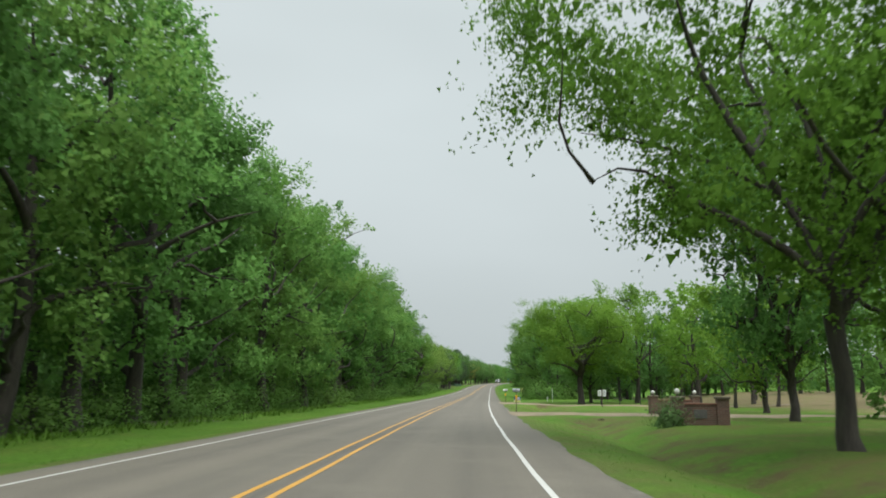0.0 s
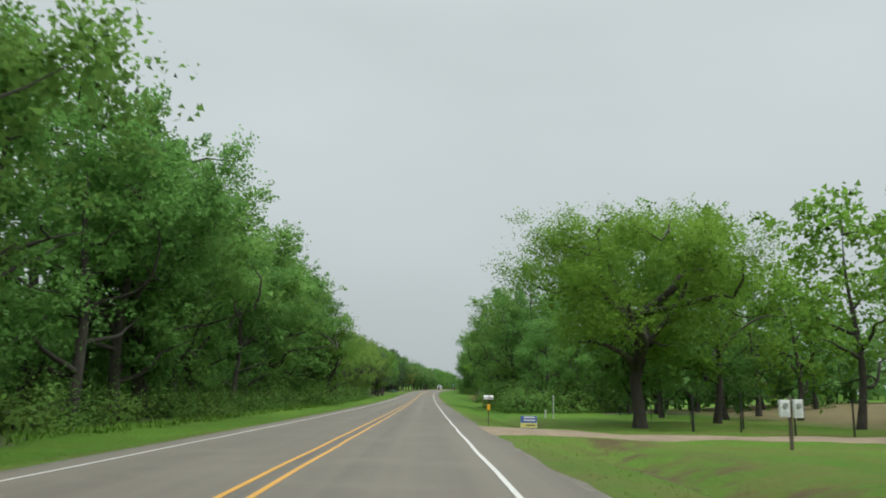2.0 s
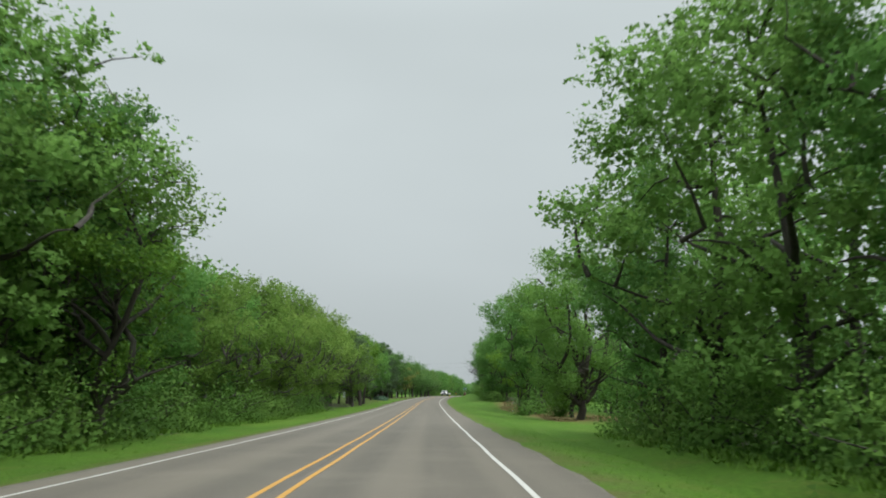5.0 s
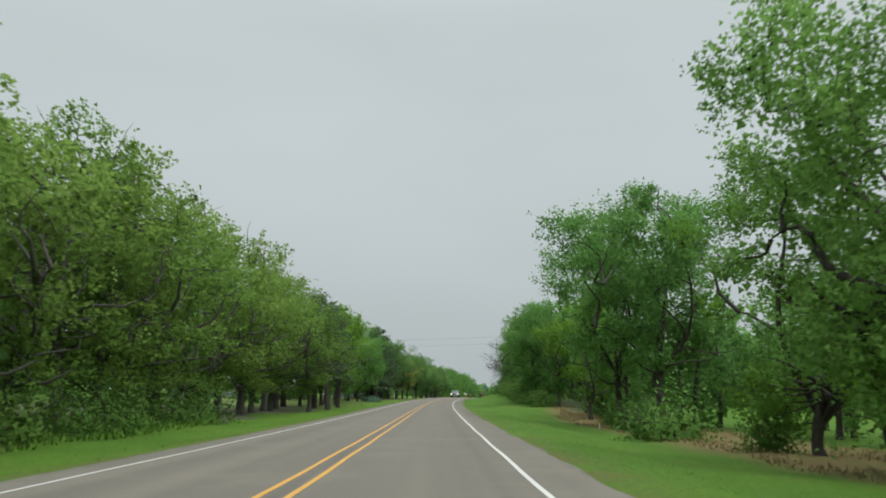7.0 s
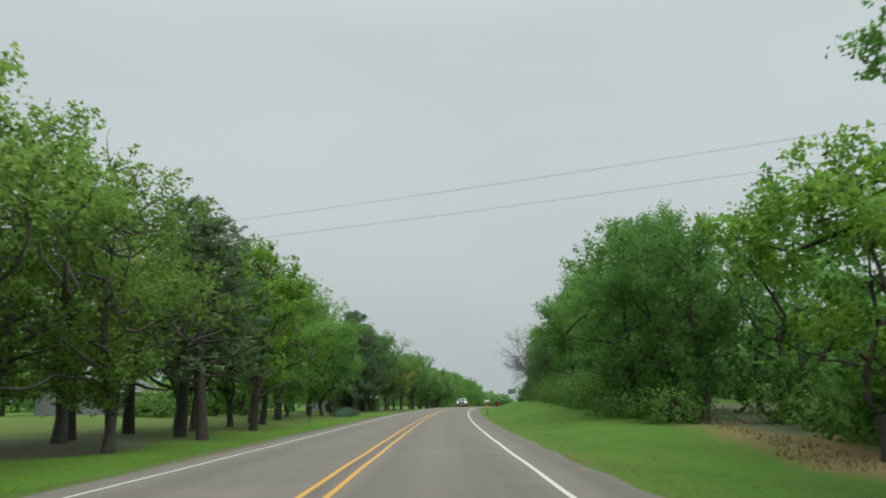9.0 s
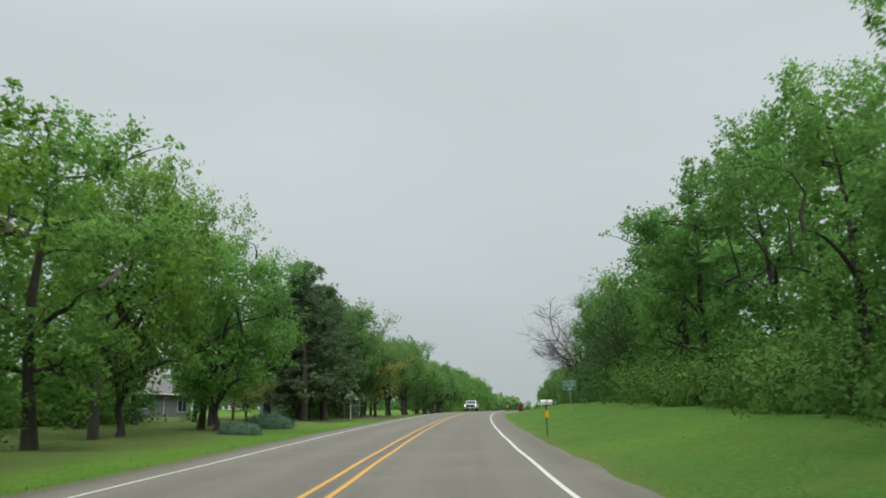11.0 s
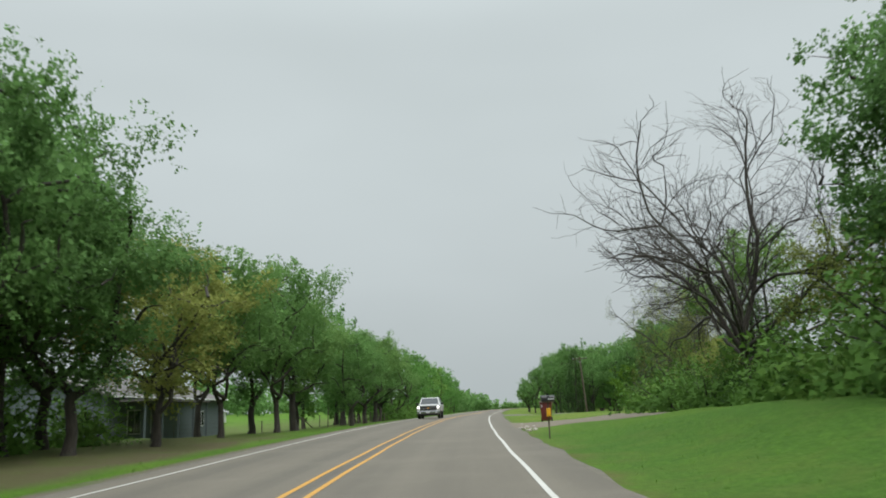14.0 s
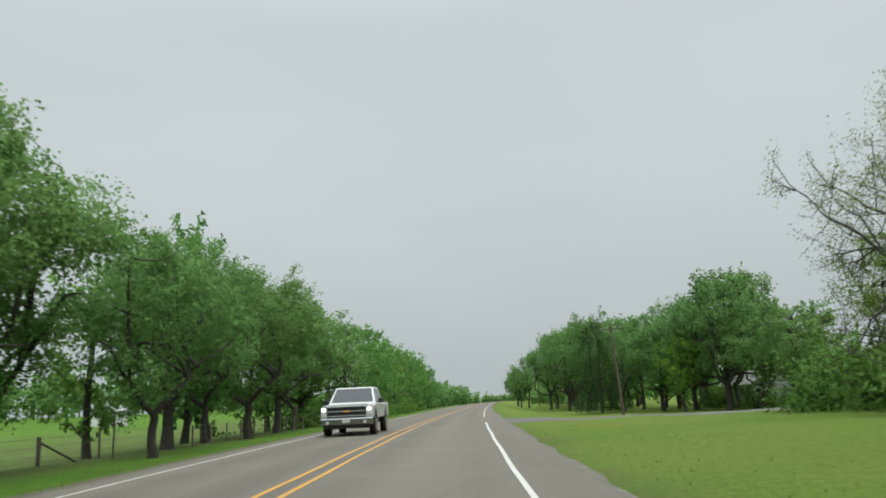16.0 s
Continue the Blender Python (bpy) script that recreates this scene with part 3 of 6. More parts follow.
def bent(rs, a, b, k, sag, wob):
    """A crooked line from a to b that first climbs and then spreads."""
    t = np.linspace(0, 1, k)[:, None]
    p = a + (b - a) * t
    p[:, 2] += (np.sin(t[:, 0] * math.pi) * sag)
    for w in (1, 2, 3):
        p += np.sin(t * math.pi * w) * rs.normal(size=3) * wob * (1.5, 0.9, 0.5)[w - 1]
    return p


def broadleaf(seed, H=14.0, R=4.6, base=0.22, clumps=80, leaves=6500, leaf=0.24, thin=0.0, lean=0.0, top=0.55, bark=BARK, foliage=LEAF, puff=1.15, limbs=6, stout=1.0, fork=0, plume=0.35, bole=1.0):
    """Trunk with limbs, and a crown of leafy sprigs gathered in clumps. base: share of the height that is bare; top: height of the widest part;
    fork: leaders into which the trunk splits; plume: how far the sprigs turn upwards; bole: the trunk's girth."""
    rs = np.random.RandomState(seed)
    tr, cr = Builder(), Builder()
    z0 = base * H
    r0 = (0.0115 * H + 0.05) * bole
    wood = []
    if fork:
        crotch = np.array([lean * H * 0.2, rs.normal() * 0.15, max(z0, 0.1 * H)])
        tr.tube(bent(rs, np.array([0, 0, -0.2]), crotch, 6, 0, 0.05), r0 * np.array([1.55, 1.15, 1.0, 0.95, 0.95, 1.0]), 9)
        leaders = []
        for k in range(fork):
            ang = 2 * math.pi * (k + rs.uniform(-0.2, 0.2)) / fork + 0.5
            out = R * rs.uniform(0.3, 0.5)
            tip = np.array([math.cos(ang) * out + lean * H * 0.7, math.sin(ang) * out, H * rs.uniform(0.74, 0.88)])
            line = bent(rs, crotch - [0, 0, 0.2], tip, 9, -0.02 * H, 0.03 * H)
            tr.tube(line, r0 * rs.uniform(0.6, 0.75) * np.array([1.0, 0.92, 0.85, 0.76, 0.66, 0.54, 0.4, 0.25, 0.08]), 7)
            leaders.append(line)
            wood.append(line[3:])
    else:
        trunk_top = np.array([lean * H + rs.normal() * 0.4, rs.normal() * 0.4, H * 0.8])
        spine = bent(rs, np.array([0, 0, -0.2]), trunk_top, 9, 0, 0.12)
        tr.tube(spine, r0 * np.array([1.5, 1.05, 0.95, 0.85, 0.72, 0.58, 0.42, 0.27, 0.1]), 8)
        leaders = [spine]
        wood.append(spine[3:])
    lobes = []
    for k in range(500):
        zf = rs.uniform(0.03, 0.98)
        width = (zf / top) ** (0.32 if base < 0.14 else 0.5) if zf < top else max(0.0, 1 - ((zf - top) / (1.0 - top)) ** 2.0) ** 0.5
        rl = R * rs.uniform(0.2, 0.4) * (1.0 if zf < 0.75 else 0.75)
        ang = rs.uniform(0, 2 * math.pi)
        rr = max(0.0, R * width * rs.uniform(0.72, 1.16) - rl * 0.8) * math.sqrt(rs.uniform(0.3, 1.0))
        c = np.array([rr * math.cos(ang) + lean * H * zf, rr * math.sin(ang), min(z0 + (H - z0) * zf, H - rl * rs.uniform(0.75, 1.3))])
        if all(np.sum((c - q[:3]) ** 2) > (0.5 * (rl + q[3])) ** 2 for q in lobes):
            lobes.append(np.array([*c, rl]))
        if len(lobes) >= 40:
            break
    lobes = np.array(lobes)
    cs, crs, facing = [], [], []
    share = lobes[:, 3] ** 2 / np.sum(lobes[:, 3] ** 2)
    for q, w in zip(lobes, share):
        for _ in range(max(2, int(round(clumps * w)))):
            d = unit(rs, 1)[0]
            d[2] = abs(d[2]) if rs.uniform() < 0.62 else d[2]
            cs.append(q[:3] + d * q[3] * rs.uniform(0.2, 0.95) * [1, 1, 0.9])
            crs.append(min(puff, q[3] * 0.6) * rs.uniform(0.55, 1.25))
            facing.append(d)
    cs, crs, facing = np.array(cs), np.array(crs), np.array(facing)
    near = np.sort(np.linalg.norm(cs[:, None] - cs[None], axis=2), axis=1)[:, 3]
    joined = near < 1.35 * puff if leaves > 3000 else near < 99
    cs, crs, facing = cs[joined], crs[joined], facing[joined]
    for k in range(limbs):
        spine = leaders[k % len(leaders)]
        ang = 2 * math.pi * (k + rs.uniform(0, 0.7)) / limbs
        h0 = H * (base * 0.9 + rs.uniform(0.02, 0.3))
        a = np.array([np.interp(h0, spine[:, 2], spine[:, 0]), np.interp(h0, spine[:, 2], spine[:, 1]), max(h0, spine[0, 2])])
        out = R * rs.uniform(0.5, 0.75)
        b = np.array([math.cos(ang) * out + lean * H * 0.5, math.sin(ang) * out, min(H * 0.85, h0 + out * rs.uniform(0.25, 0.85))])
        line = bent(rs, a, b, 8, 0.16 * out * rs.uniform(0.2, 1), 0.05 * out)
        tr.tube(line, r0 * 0.62 * stout * np.array([1.0, 0.85, 0.72, 0.6, 0.48, 0.36, 0.24, 0.1]), 6)
        wood.append(line[2:])
    wood = np.concatenate(wood)
    for c in cs[:: max(1, len(cs) // (int(22 + 46 * thin) if leaves > 3000 else 6))]:
        gap = np.linalg.norm(wood - c, axis=1) + np.maximum(0, wood[:, 2] - c[2]) * 1.5
        a = wood[gap.argmin()]
        L = np.linalg.norm(c - a)
        tr.tube(bent(rs, a, c, 6, 0.1 * L * rs.uniform(-0.3, 1), 0.07 * L), (0.008 * L + 0.02) * (1 + stout * 0.3) * np.array([1.5, 1.1, 0.8, 0.55, 0.35, 0.12]), 4)
        if thin > 0.2:
            e = c + np.clip(rs.normal(size=3) + [0, 0, plume], -1, 1.2) * puff * 0.6
            tr.tube(bent(rs, a + (c - a) * rs.uniform(0.5, 0.95), e, 4, 0.1, 0.08), [0.024, 0.018, 0.012, 0.005], 3)
    mid = np.array([lean * H * 0.5, 0, z0 + (H - z0) * 0.45])
    outer = np.linalg.norm((cs - mid) / [R, R, (H - z0) * 0.6], axis=1)
    inner = np.flatnonzero(outer < 0.9)
    fill = inner[rs.randint(0, len(inner), int(len(cs) * (22 if leaves > 3000 else 9) * (1 - 0.75 * thin)))]
    d = unit(rs, len(fill))
    big = puff * rs.uniform(0.18, 0.33, len(fill)) * (1 - 0.5 * thin)
    cr.leaves(cs[fill] + d * (crs[fill] * rs.uniform(0.2, 0.8, len(fill)))[:, None] - (cs[fill] - mid) * 0.1, d + rs.normal(size=d.shape) * 0.4, d + rs.normal(size=d.shape) * 0.3, big, big * 0.8, d + [0, 0, 0.2])
    weight = (crs / puff) ** 2 * np.clip(outer, 0.35, 1.1)
    counts = np.maximum(6, (leaves * weight / weight.sum()).astype(int))
    for c, rc, n, whole in zip(cs, crs, counts, facing):
        k = max(3, n // 12)
        way = whole * 0.75 + unit(rs, k) * 0.8 + [0, 0, plume]
        way /= np.linalg.norm(way, axis=1)[:, None]
        root = c + rs.normal(size=(k, 3)) * rc * 0.3 * [1, 1, 0.75]
        reach = rc * rs.uniform(0.55, 1.25, k)
        i = rs.randint(0, k, n)
        t = rs.uniform(0, 1, n) ** 0.75
        p = root[i] + way[i] * (reach[i] * t)[:, None] + rs.normal(size=(n, 3)) * (rc * 0.17 * (1.15 - 0.75 * t))[:, None]
        along = way[i] * 0.5 + unit(rs, n) * 0.9 - [0, 0, 0.25]
        d = (p - c) / rc
        size = leaf * rs.uniform(0.55, 1.25, n)
        cr.leaves(p, along, unit(rs, n) + [0, 0, 0.5], size * 1.3, size * 0.95, d * 0.7 + whole * 0.6 + (c - mid) / R * 0.35 + [0, 0, 0.4])
    every = np.concatenate(cr.v)
    fit = np.array([1, 1, 0]) * R / np.percentile(np.hypot(every[:, 0] - lean * H * 0.5, every[:, 1]), 97.5) + np.array([0, 0, H / np.percentile(every[:, 2], 99.6)])
    for a in tr.v + cr.v:
        a *= fit
    return tr.mesh("trunk", bark, True), cr.mesh("crown", foliage), H


def pine(seed, H=15.0, foliage=NEEDLES, tufts=620, bare=0.34):
    """Tall pine: a straight trunk, boughs that rise towards a rounded, ragged top, and bunches of star-shaped needle tufts on them."""
    rs = np.random.RandomState(seed)
    tr, cr = Builder(), Builder()
    spine = bent(rs, np.zeros(3), np.array([rs.normal() * 0.3, rs.normal() * 0.3, H * 0.95]), 9, 0, 0.07)
    tr.tube(spine, (0.013 * H + 0.06) * np.array([1.3, 1, 0.93, 0.86, 0.75, 0.62, 0.45, 0.28, 0.08]), 8)
    ends, face = [], []
    boughs = 50 if bare > 0.1 else 74
    for k in range(boughs):
        u = (k + rs.uniform()) / boughs
        h = H * (bare + (0.93 - bare) * u)
        a = np.array([np.interp(h, spine[:, 2], spine[:, 0]), np.interp(h, spine[:, 2], spine[:, 1]), h])
        L = 0.25 * H * (1 - u ** 2.2) ** 0.6 * (1.0 - 0.35 * u) * rs.uniform(0.5, 1.15) + 0.35
        ang = 2.4 * k + rs.uniform(-0.6, 0.6)
        b = a + np.array([math.cos(ang) * L, math.sin(ang) * L, L * (rs.uniform(-0.12, 0.25) + 0.55 * u)])
        line = bent(rs, a, b, 5, -0.06 * L, 0.05 * L)
        tr.tube(line, (0.012 * L + 0.025) * np.array([1.4, 1, 0.75, 0.5, 0.15]), 4)
        for q in range(3 + int(L * 1.1)):
            at = a + (b - a) * rs.uniform(0.4, 1.0) + rs.normal(size=3) * [0.35, 0.35, 0.15] * (0.35 + 0.25 * L)
            m = max(2, int(tufts / boughs / (3 + L * 1.1)))
            ends.extend(at + rs.normal(size=(m, 3)) * [0.32, 0.32, 0.2])
            face.extend([at - spine[4] * [1, 1, 0] - [0, 0, h - 0.6]] * m)
    ends, face = np.array(ends), np.array(face)
    per = 18
    p = np.repeat(ends, per, 0)
    d = unit(rs, len(p)) + [0, 0, 0.35]
    f = np.repeat(face / (np.linalg.norm(face, axis=1)[:, None] + 1e-6), per, 0)
    cr.leaves(p - d * 0.03, d, unit(rs, len(p)), rs.uniform(0.22, 0.42, len(p)), rs.uniform(0.06, 0.1, len(p)), d * 0.6 + f * 0.6 + [0, 0, 0.3])
    return tr.mesh("trunk", BARK, True), cr.mesh("crown", foliage), H


def cedar(seed, H=9.0, R=2.3, sprays=8000):
    """Dense dark red-cedar: a pointed cone of small sprays down to the ground."""
    rs = np.random.RandomState(seed)
    tr, cr = Builder(), Builder()
    tr.tube(bent(rs, np.zeros(3), np.array([0, 0, H * 0.95]), 6, 0, 0.04), [0.2, 0.17, 0.13, 0.1, 0.06, 0.02], 6)
    zf = 1 - np.sqrt(rs.uniform(0.0, 1.0, sprays))
    ang = rs.uniform(0, 2 * math.pi, sprays)
    w = 1 + 0.22 * np.sin(3 * ang + zf * 9 + seed) + 0.15 * np.sin(5 * ang - zf * 17)
    rr = R * (1.02 - zf) ** 0.8 * w * np.sqrt(rs.uniform(0.45, 1.0, sprays))
    p = np.stack([rr * np.cos(ang), rr * np.sin(ang), 0.15 + zf * H * 0.98], 1)
    out = np.stack([np.cos(ang), np.sin(ang), np.full(sprays, 0.35)], 1) + rs.normal(size=(sprays, 3)) * 0.7
    cr.leaves(p, out, rs.normal(size=(sprays, 3)) * 0.5 + [0, 0, 1], rs.uniform(0.17, 0.33, sprays), rs.uniform(0.075, 0.135, sprays), out)
    for k in range(16):
        h = H * rs.uniform(0.08, 0.8)
        a2 = rs.uniform(0, 2 * math.pi)
        L = R * (1.02 - h / H) ** 0.8
        tr.tube(bent(rs, np.array([0, 0, h]), np.array([math.cos(a2) * L, math.sin(a2) * L, h + 0.4 * L]), 4, 0, 0.05), [0.05, 0.04, 0.025, 0.01], 4)
    return tr.mesh("trunk", BARK, True), cr.mesh("crown", CEDAR), H


def bare_tree(seed, H=14.0, lean=-0.18, spread=0.62, buds=0, stems=0):
    """A leafless tree: limbs fork again and again down to fine twigs; buds: small young leaves at every twig's end."""
    rs = np.random.RandomState(seed)
    limbs, young, tips = Builder(), Builder(), []
    twigs = limbs if buds else Builder()

    def grow(p, d, L, r, depth):
        k = 5 if depth > 2 else 4
        q = [p]
        for _ in range(k - 1):
            d = d + rs.normal(size=3) * (0.17 if depth > 2 else 0.24) + np.array([0, 0, 0.02 if stems else 0.05])
            d /= np.linalg.norm(d)
            q.append(q[-1] + d * L / (k - 1))
        q = np.array(q)
        (limbs if depth > 2 else twigs).tube(q, r * np.linspace(1, 0.62, k), 6 if depth > 3 else 4 if depth > 1 else 3)
        if depth == 0:
            tips.extend((q[-1], q[-2]))
            return
        for c in range(2 if depth == 7 else 3 if depth > 2 else 4):
            t = 1.0 if c == 0 else rs.uniform(0.75 if depth == 7 else 0.3, 0.95)
            at = q[min(k - 1, int(t * (k - 1)))]
            nd = d + rs.normal(size=3) * ((0.12 if depth > 5 else 0.32) if c == 0 else spread)
            nd[0] += lean * 0.3
            nd[2] = nd[2] * 0.85 + (0.06 if stems else 0.12)
            nd /= np.linalg.norm(nd)
            grow(at, nd, L * rs.uniform(0.62, 0.84), max(0.006, r * (0.68 if c == 0 else rs.uniform(0.42, 0.58))), depth - 1)

    if stems:
        bole = bent(rs, np.zeros(3), np.array([lean * 0.8, 0, H * 0.2]), 6, 0, 0.06)
        limbs.tube(bole, 0.0145 * H * np.array([1.5, 1.1, 1.0, 0.95, 0.95, 0.9]), 9)
        for c in range(stems):
            az, tilt = 2.4 * c + rs.uniform(-0.3, 0.3), radians(8 + 72 * c / (stems - 1))
            nd = np.array([math.cos(az) * math.sin(tilt) + lean * 0.5, math.sin(az) * math.sin(tilt), math.cos(tilt)])
            grow(bole[-1 if c < stems - 3 else -2], nd / np.linalg.norm(nd), H * rs.uniform(0.28, 0.36) * (1.15 - 0.3 * c / stems), H * rs.uniform(0.008, 0.0115), 5)
    else:
        grow(np.zeros(3), np.array([lean * 0.4, 0, 1.0]), H * 0.27, 0.0125 * H, 7)
    parts = limbs.v if buds else limbs.v + twigs.v
    top = np.percentile(np.concatenate([a[:, 2] for a in parts]), 99.6)
    out = 0.58 * H / np.percentile(np.concatenate([np.hypot(a[:, 0], a[:, 1]) for a in parts]), 99.3) if stems else H / top * 1.2
    for a in parts:
        a *= [out, out, H / top]
        if stems:
            a[:, 2] = np.where(a[:, 2] > 0.86 * H, 0.86 * H + (a[:, 2] - 0.86 * H) * 0.5, a[:, 2])
    if buds:
        e = np.repeat(np.array(tips) * [out, out, H / top], buds, 0)
        n = len(e)
        e = e + rs.normal(size=(n, 3)) * 0.12
        young.leaves(e, rs.normal(size=(n, 3)), unit(rs, n), rs.uniform(0.06, 0.13, n), rs.uniform(0.05, 0.09, n), unit(rs, n))
        return limbs.mesh("trunk", BARK_GREY, True), young.mesh("crown", LEAF_RUST), H
    return limbs.mesh("trunk", BARK, True), twigs.mesh("crown", BARK), H


def shrub(seed, H=2.2, R=1.7, leaves=1250, leaf=0.135, foliage=SHRUB, uneven=1.0):
    rs = np.random.RandomState(seed)
    tr, cr = Builder(), Builder()
    for k in range(9):
        e = np.array([rs.normal() * R * 0.5, rs.normal() * R * 0.5, H * rs.uniform(0.5, 0.85)])
        tr.tube(bent(rs, np.array([rs.normal() * 0.15, rs.normal() * 0.15, -0.1]), e, 5, 0.1, 0.08), [0.04, 0.032, 0.025, 0.015, 0.006], 4)
    d = unit(rs, 170)
    d[:, 2] = np.abs(d[:, 2])
    cr.leaves(d * rs.uniform(0.3, 0.7, 170)[:, None] * [R, R, H], rs.normal(size=(170, 3)), d, rs.uniform(0.3, 0.5, 170), rs.uniform(0.25, 0.4, 170), d)
    n = leaves
    d = unit(rs, n)
    d[:, 2] = np.abs(d[:, 2])
    w = 1 + 0.25 * uneven * np.sin(4 * np.arctan2(d[:, 1], d[:, 0]) + seed) + 0.2 * uneven * np.sin(7 * d[:, 2] + 3 * d[:, 0])
    p = d * (w * rs.uniform(0.35, 1.0, n) ** 0.5)[:, None] * [R, R, H]
    cr.leaves(p, d * 0.5 + rs.normal(size=(n, 3)) * 0.6, d + rs.normal(size=(n, 3)) * 0.4, leaf * rs.uniform(0.7, 1.7, n), leaf * rs.uniform(0.6, 1.1, n), d + [0, 0, 0.3])
    return tr.mesh("stem", BARK), cr.mesh("crown", foliage), H


STOCK = {
    "forest": [broadleaf(11, 14, 4.7, 0.08, 130, 13500, 0.142, top=0.5, plume=0.2), broadleaf(12, 15, 4.5, 0.1, 130, 13500, 0.142, top=0.55), broadleaf(13, 13, 5.1, 0.07, 130, 13500, 0.142, top=0.45, plume=0.15), broadleaf(14, 15, 4.2, 0.1, 130, 13500, 0.142, top=0.58, plume=0.5)],
    "forest_far": [broadleaf(21, 15, 4.6, 0.05, 60, 1500, 0.4, top=0.55, puff=1.5, limbs=3), broadleaf(22, 14, 5.0, 0.05, 60, 1500, 0.4, top=0.5, puff=1.5, limbs=3), broadleaf(23, 15, 4.2, 0.06, 56, 1450, 0.4, top=0.6, puff=1.5, limbs=3)],
    "park": [broadleaf(31, 12, 5.6, 0.13, 115, 9000, 0.175, 0.1, top=0.5, foliage=LEAF_PARK, puff=1.1, plume=0.15), broadleaf(32, 12, 4.9, 0.14, 105, 8600, 0.175, 0.1, top=0.5, foliage=LEAF_PARK, fork=2), broadleaf(33, 13, 4.5, 0.15, 100, 8400, 0.175, 0.15, top=0.5, foliage=LEAF_PARK)],
    "pasture_oak": [broadleaf(36, 12, 5.4, 0.19, 190, 16500, 0.138, 0.04, top=0.5, foliage=LEAF_DEEP, puff=1.1, fork=2, plume=0.15, bole=1.1), broadleaf(37, 12, 5.0, 0.2, 180, 16500, 0.138, 0.04, top=0.52, foliage=LEAF_DEEP, bole=1.35), broadleaf(39, 12.5, 5.2, 0.21, 180, 16500, 0.138, 0.04, top=0.5, foliage=LEAF_DEEP, fork=2, bole=1.2, plume=0.3)],
    "verge_oak": [broadleaf(36, 12, 5.4, 0.17, 120, 6200, 0.2, 0.08, top=0.5, foliage=LEAF_DEEP, puff=1.1, fork=2, plume=0.15), broadleaf(37, 12, 4.8, 0.18, 110, 6000, 0.2, 0.1, top=0.52, foliage=LEAF_DEEP, bole=1.2), broadleaf(38, 12.5, 5.0, 0.2, 110, 6000, 0.2, 0.1, top=0.5, foliage=LEAF_DEEP, fork=3, plume=0.3)],
    "park_far": [broadleaf(34, 12, 5.2, 0.14, 76, 2800, 0.28, top=0.5, foliage=LEAF_PARK, puff=1.3, limbs=4), broadleaf(35, 13, 4.6, 0.15, 72, 2700, 0.28, top=0.5, foliage=LEAF_PARK, puff=1.3, limbs=4)],
    "big": [broadleaf(45, 14, 6.4, 0.12, 240, 30000, 0.14, 0.0, top=0.48, foliage=LEAF, puff=1.35, limbs=8, stout=1.3, fork=3, plume=0.2)],
    "oak": [broadleaf(41, 11.6, 8.0, 0.22, 240, 60000, 0.104, 0.03, lean=0.09, top=0.45, foliage=LEAF_PARK, puff=1.15, limbs=8, stout=0.8, fork=3, bole=1.1, plume=0.1)],
    "lawn_oak": [broadleaf(47, 11.6, 6.4, 0.27, 250, 56000, 0.09, 0.16, lean=0.0, top=0.5, foliage=LEAF_OAK, puff=1.1, limbs=7, stout=1.7, fork=4, bole=1.4, plume=0.2)],
    "airy": [broadleaf(51, 13, 4.8, 0.06, 110, 14000, 0.12, 0.35, top=0.5, foliage=LEAF_PARK, puff=1.0, limbs=7, fork=3, plume=0.6), broadleaf(52, 13, 4.5, 0.06, 110, 14000, 0.12, 0.35, top=0.52, foliage=LEAF_PARK, puff=0.95, limbs=7, fork=3, plume=0.6)],
    "vase": [broadleaf(53, 12.4, 5.6, 0.16, 190, 30000, 0.12, 0.12, top=0.6, foliage=LEAF, puff=1.0, limbs=8, stout=0.6, fork=3, plume=0.8, bole=1.05)],
    "spreading": [broadleaf(57, 12.8, 5.6, 0.07, 210, 32000, 0.115, 0.2, top=0.5, foliage=LEAF, puff=1.0, limbs=9, stout=0.9, fork=5, plume=0.6, bole=1.4)],
    "pale": [broadleaf(61, 12, 4.7, 0.12, 120, 8600, 0.14, 0.22, top=0.5, bark=BARK_GREY, foliage=LEAF_PALE, puff=1.05, plume=0.5), broadleaf(62, 13, 4.2, 0.14, 95, 6500, 0.125, 0.6, top=0.55, bark=BARK_GREY, foliage=LEAF_PALE, puff=1.0, fork=3, plume=0.8)],
    "rusty": [broadleaf(71, 10, 4.7, 0.16, 115, 13000, 0.12, 0.2, top=0.5, foliage=LEAF_RUST, puff=1.05, fork=2, plume=0.15)],
    "pine": [pine(81, tufts=860, bare=0.24), pine(82, 16, tufts=900, bare=0.26), pine(83, 14, tufts=860, bare=0.2)],
    "bushy_pine": [pine(85, 15, tufts=1400, bare=0.12), pine(86, 14, tufts=1400, bare=0.14)],
    "cedar": [cedar(91), cedar(92, 10, 2.8, 10500)],
    "budding": [bare_tree(111, 12, 0.0, 0.62, 6, stems=5)],
    "bare": [bare_tree(101, 14, -0.05, 0.55, stems=9), bare_tree(104, 12, 0.02, 0.5)],
    "thicket_shrub": [shrub(118, 3.0, 2.2, 1700, 0.15), shrub(119, 2.7, 2.4, 1700, 0.15)],
    "juniper": [shrub(117, 0.9, 1.7, 7000, 0.06, JUNIPER, 0.3)],
    "dark_shrub": [shrub(115, 2.0, 1.5, 1900, 0.1, CEDAR)],
    "shrub": [shrub(111), shrub(112, 2.6, 1.6), shrub(113, 1.8, 2.0)],
}
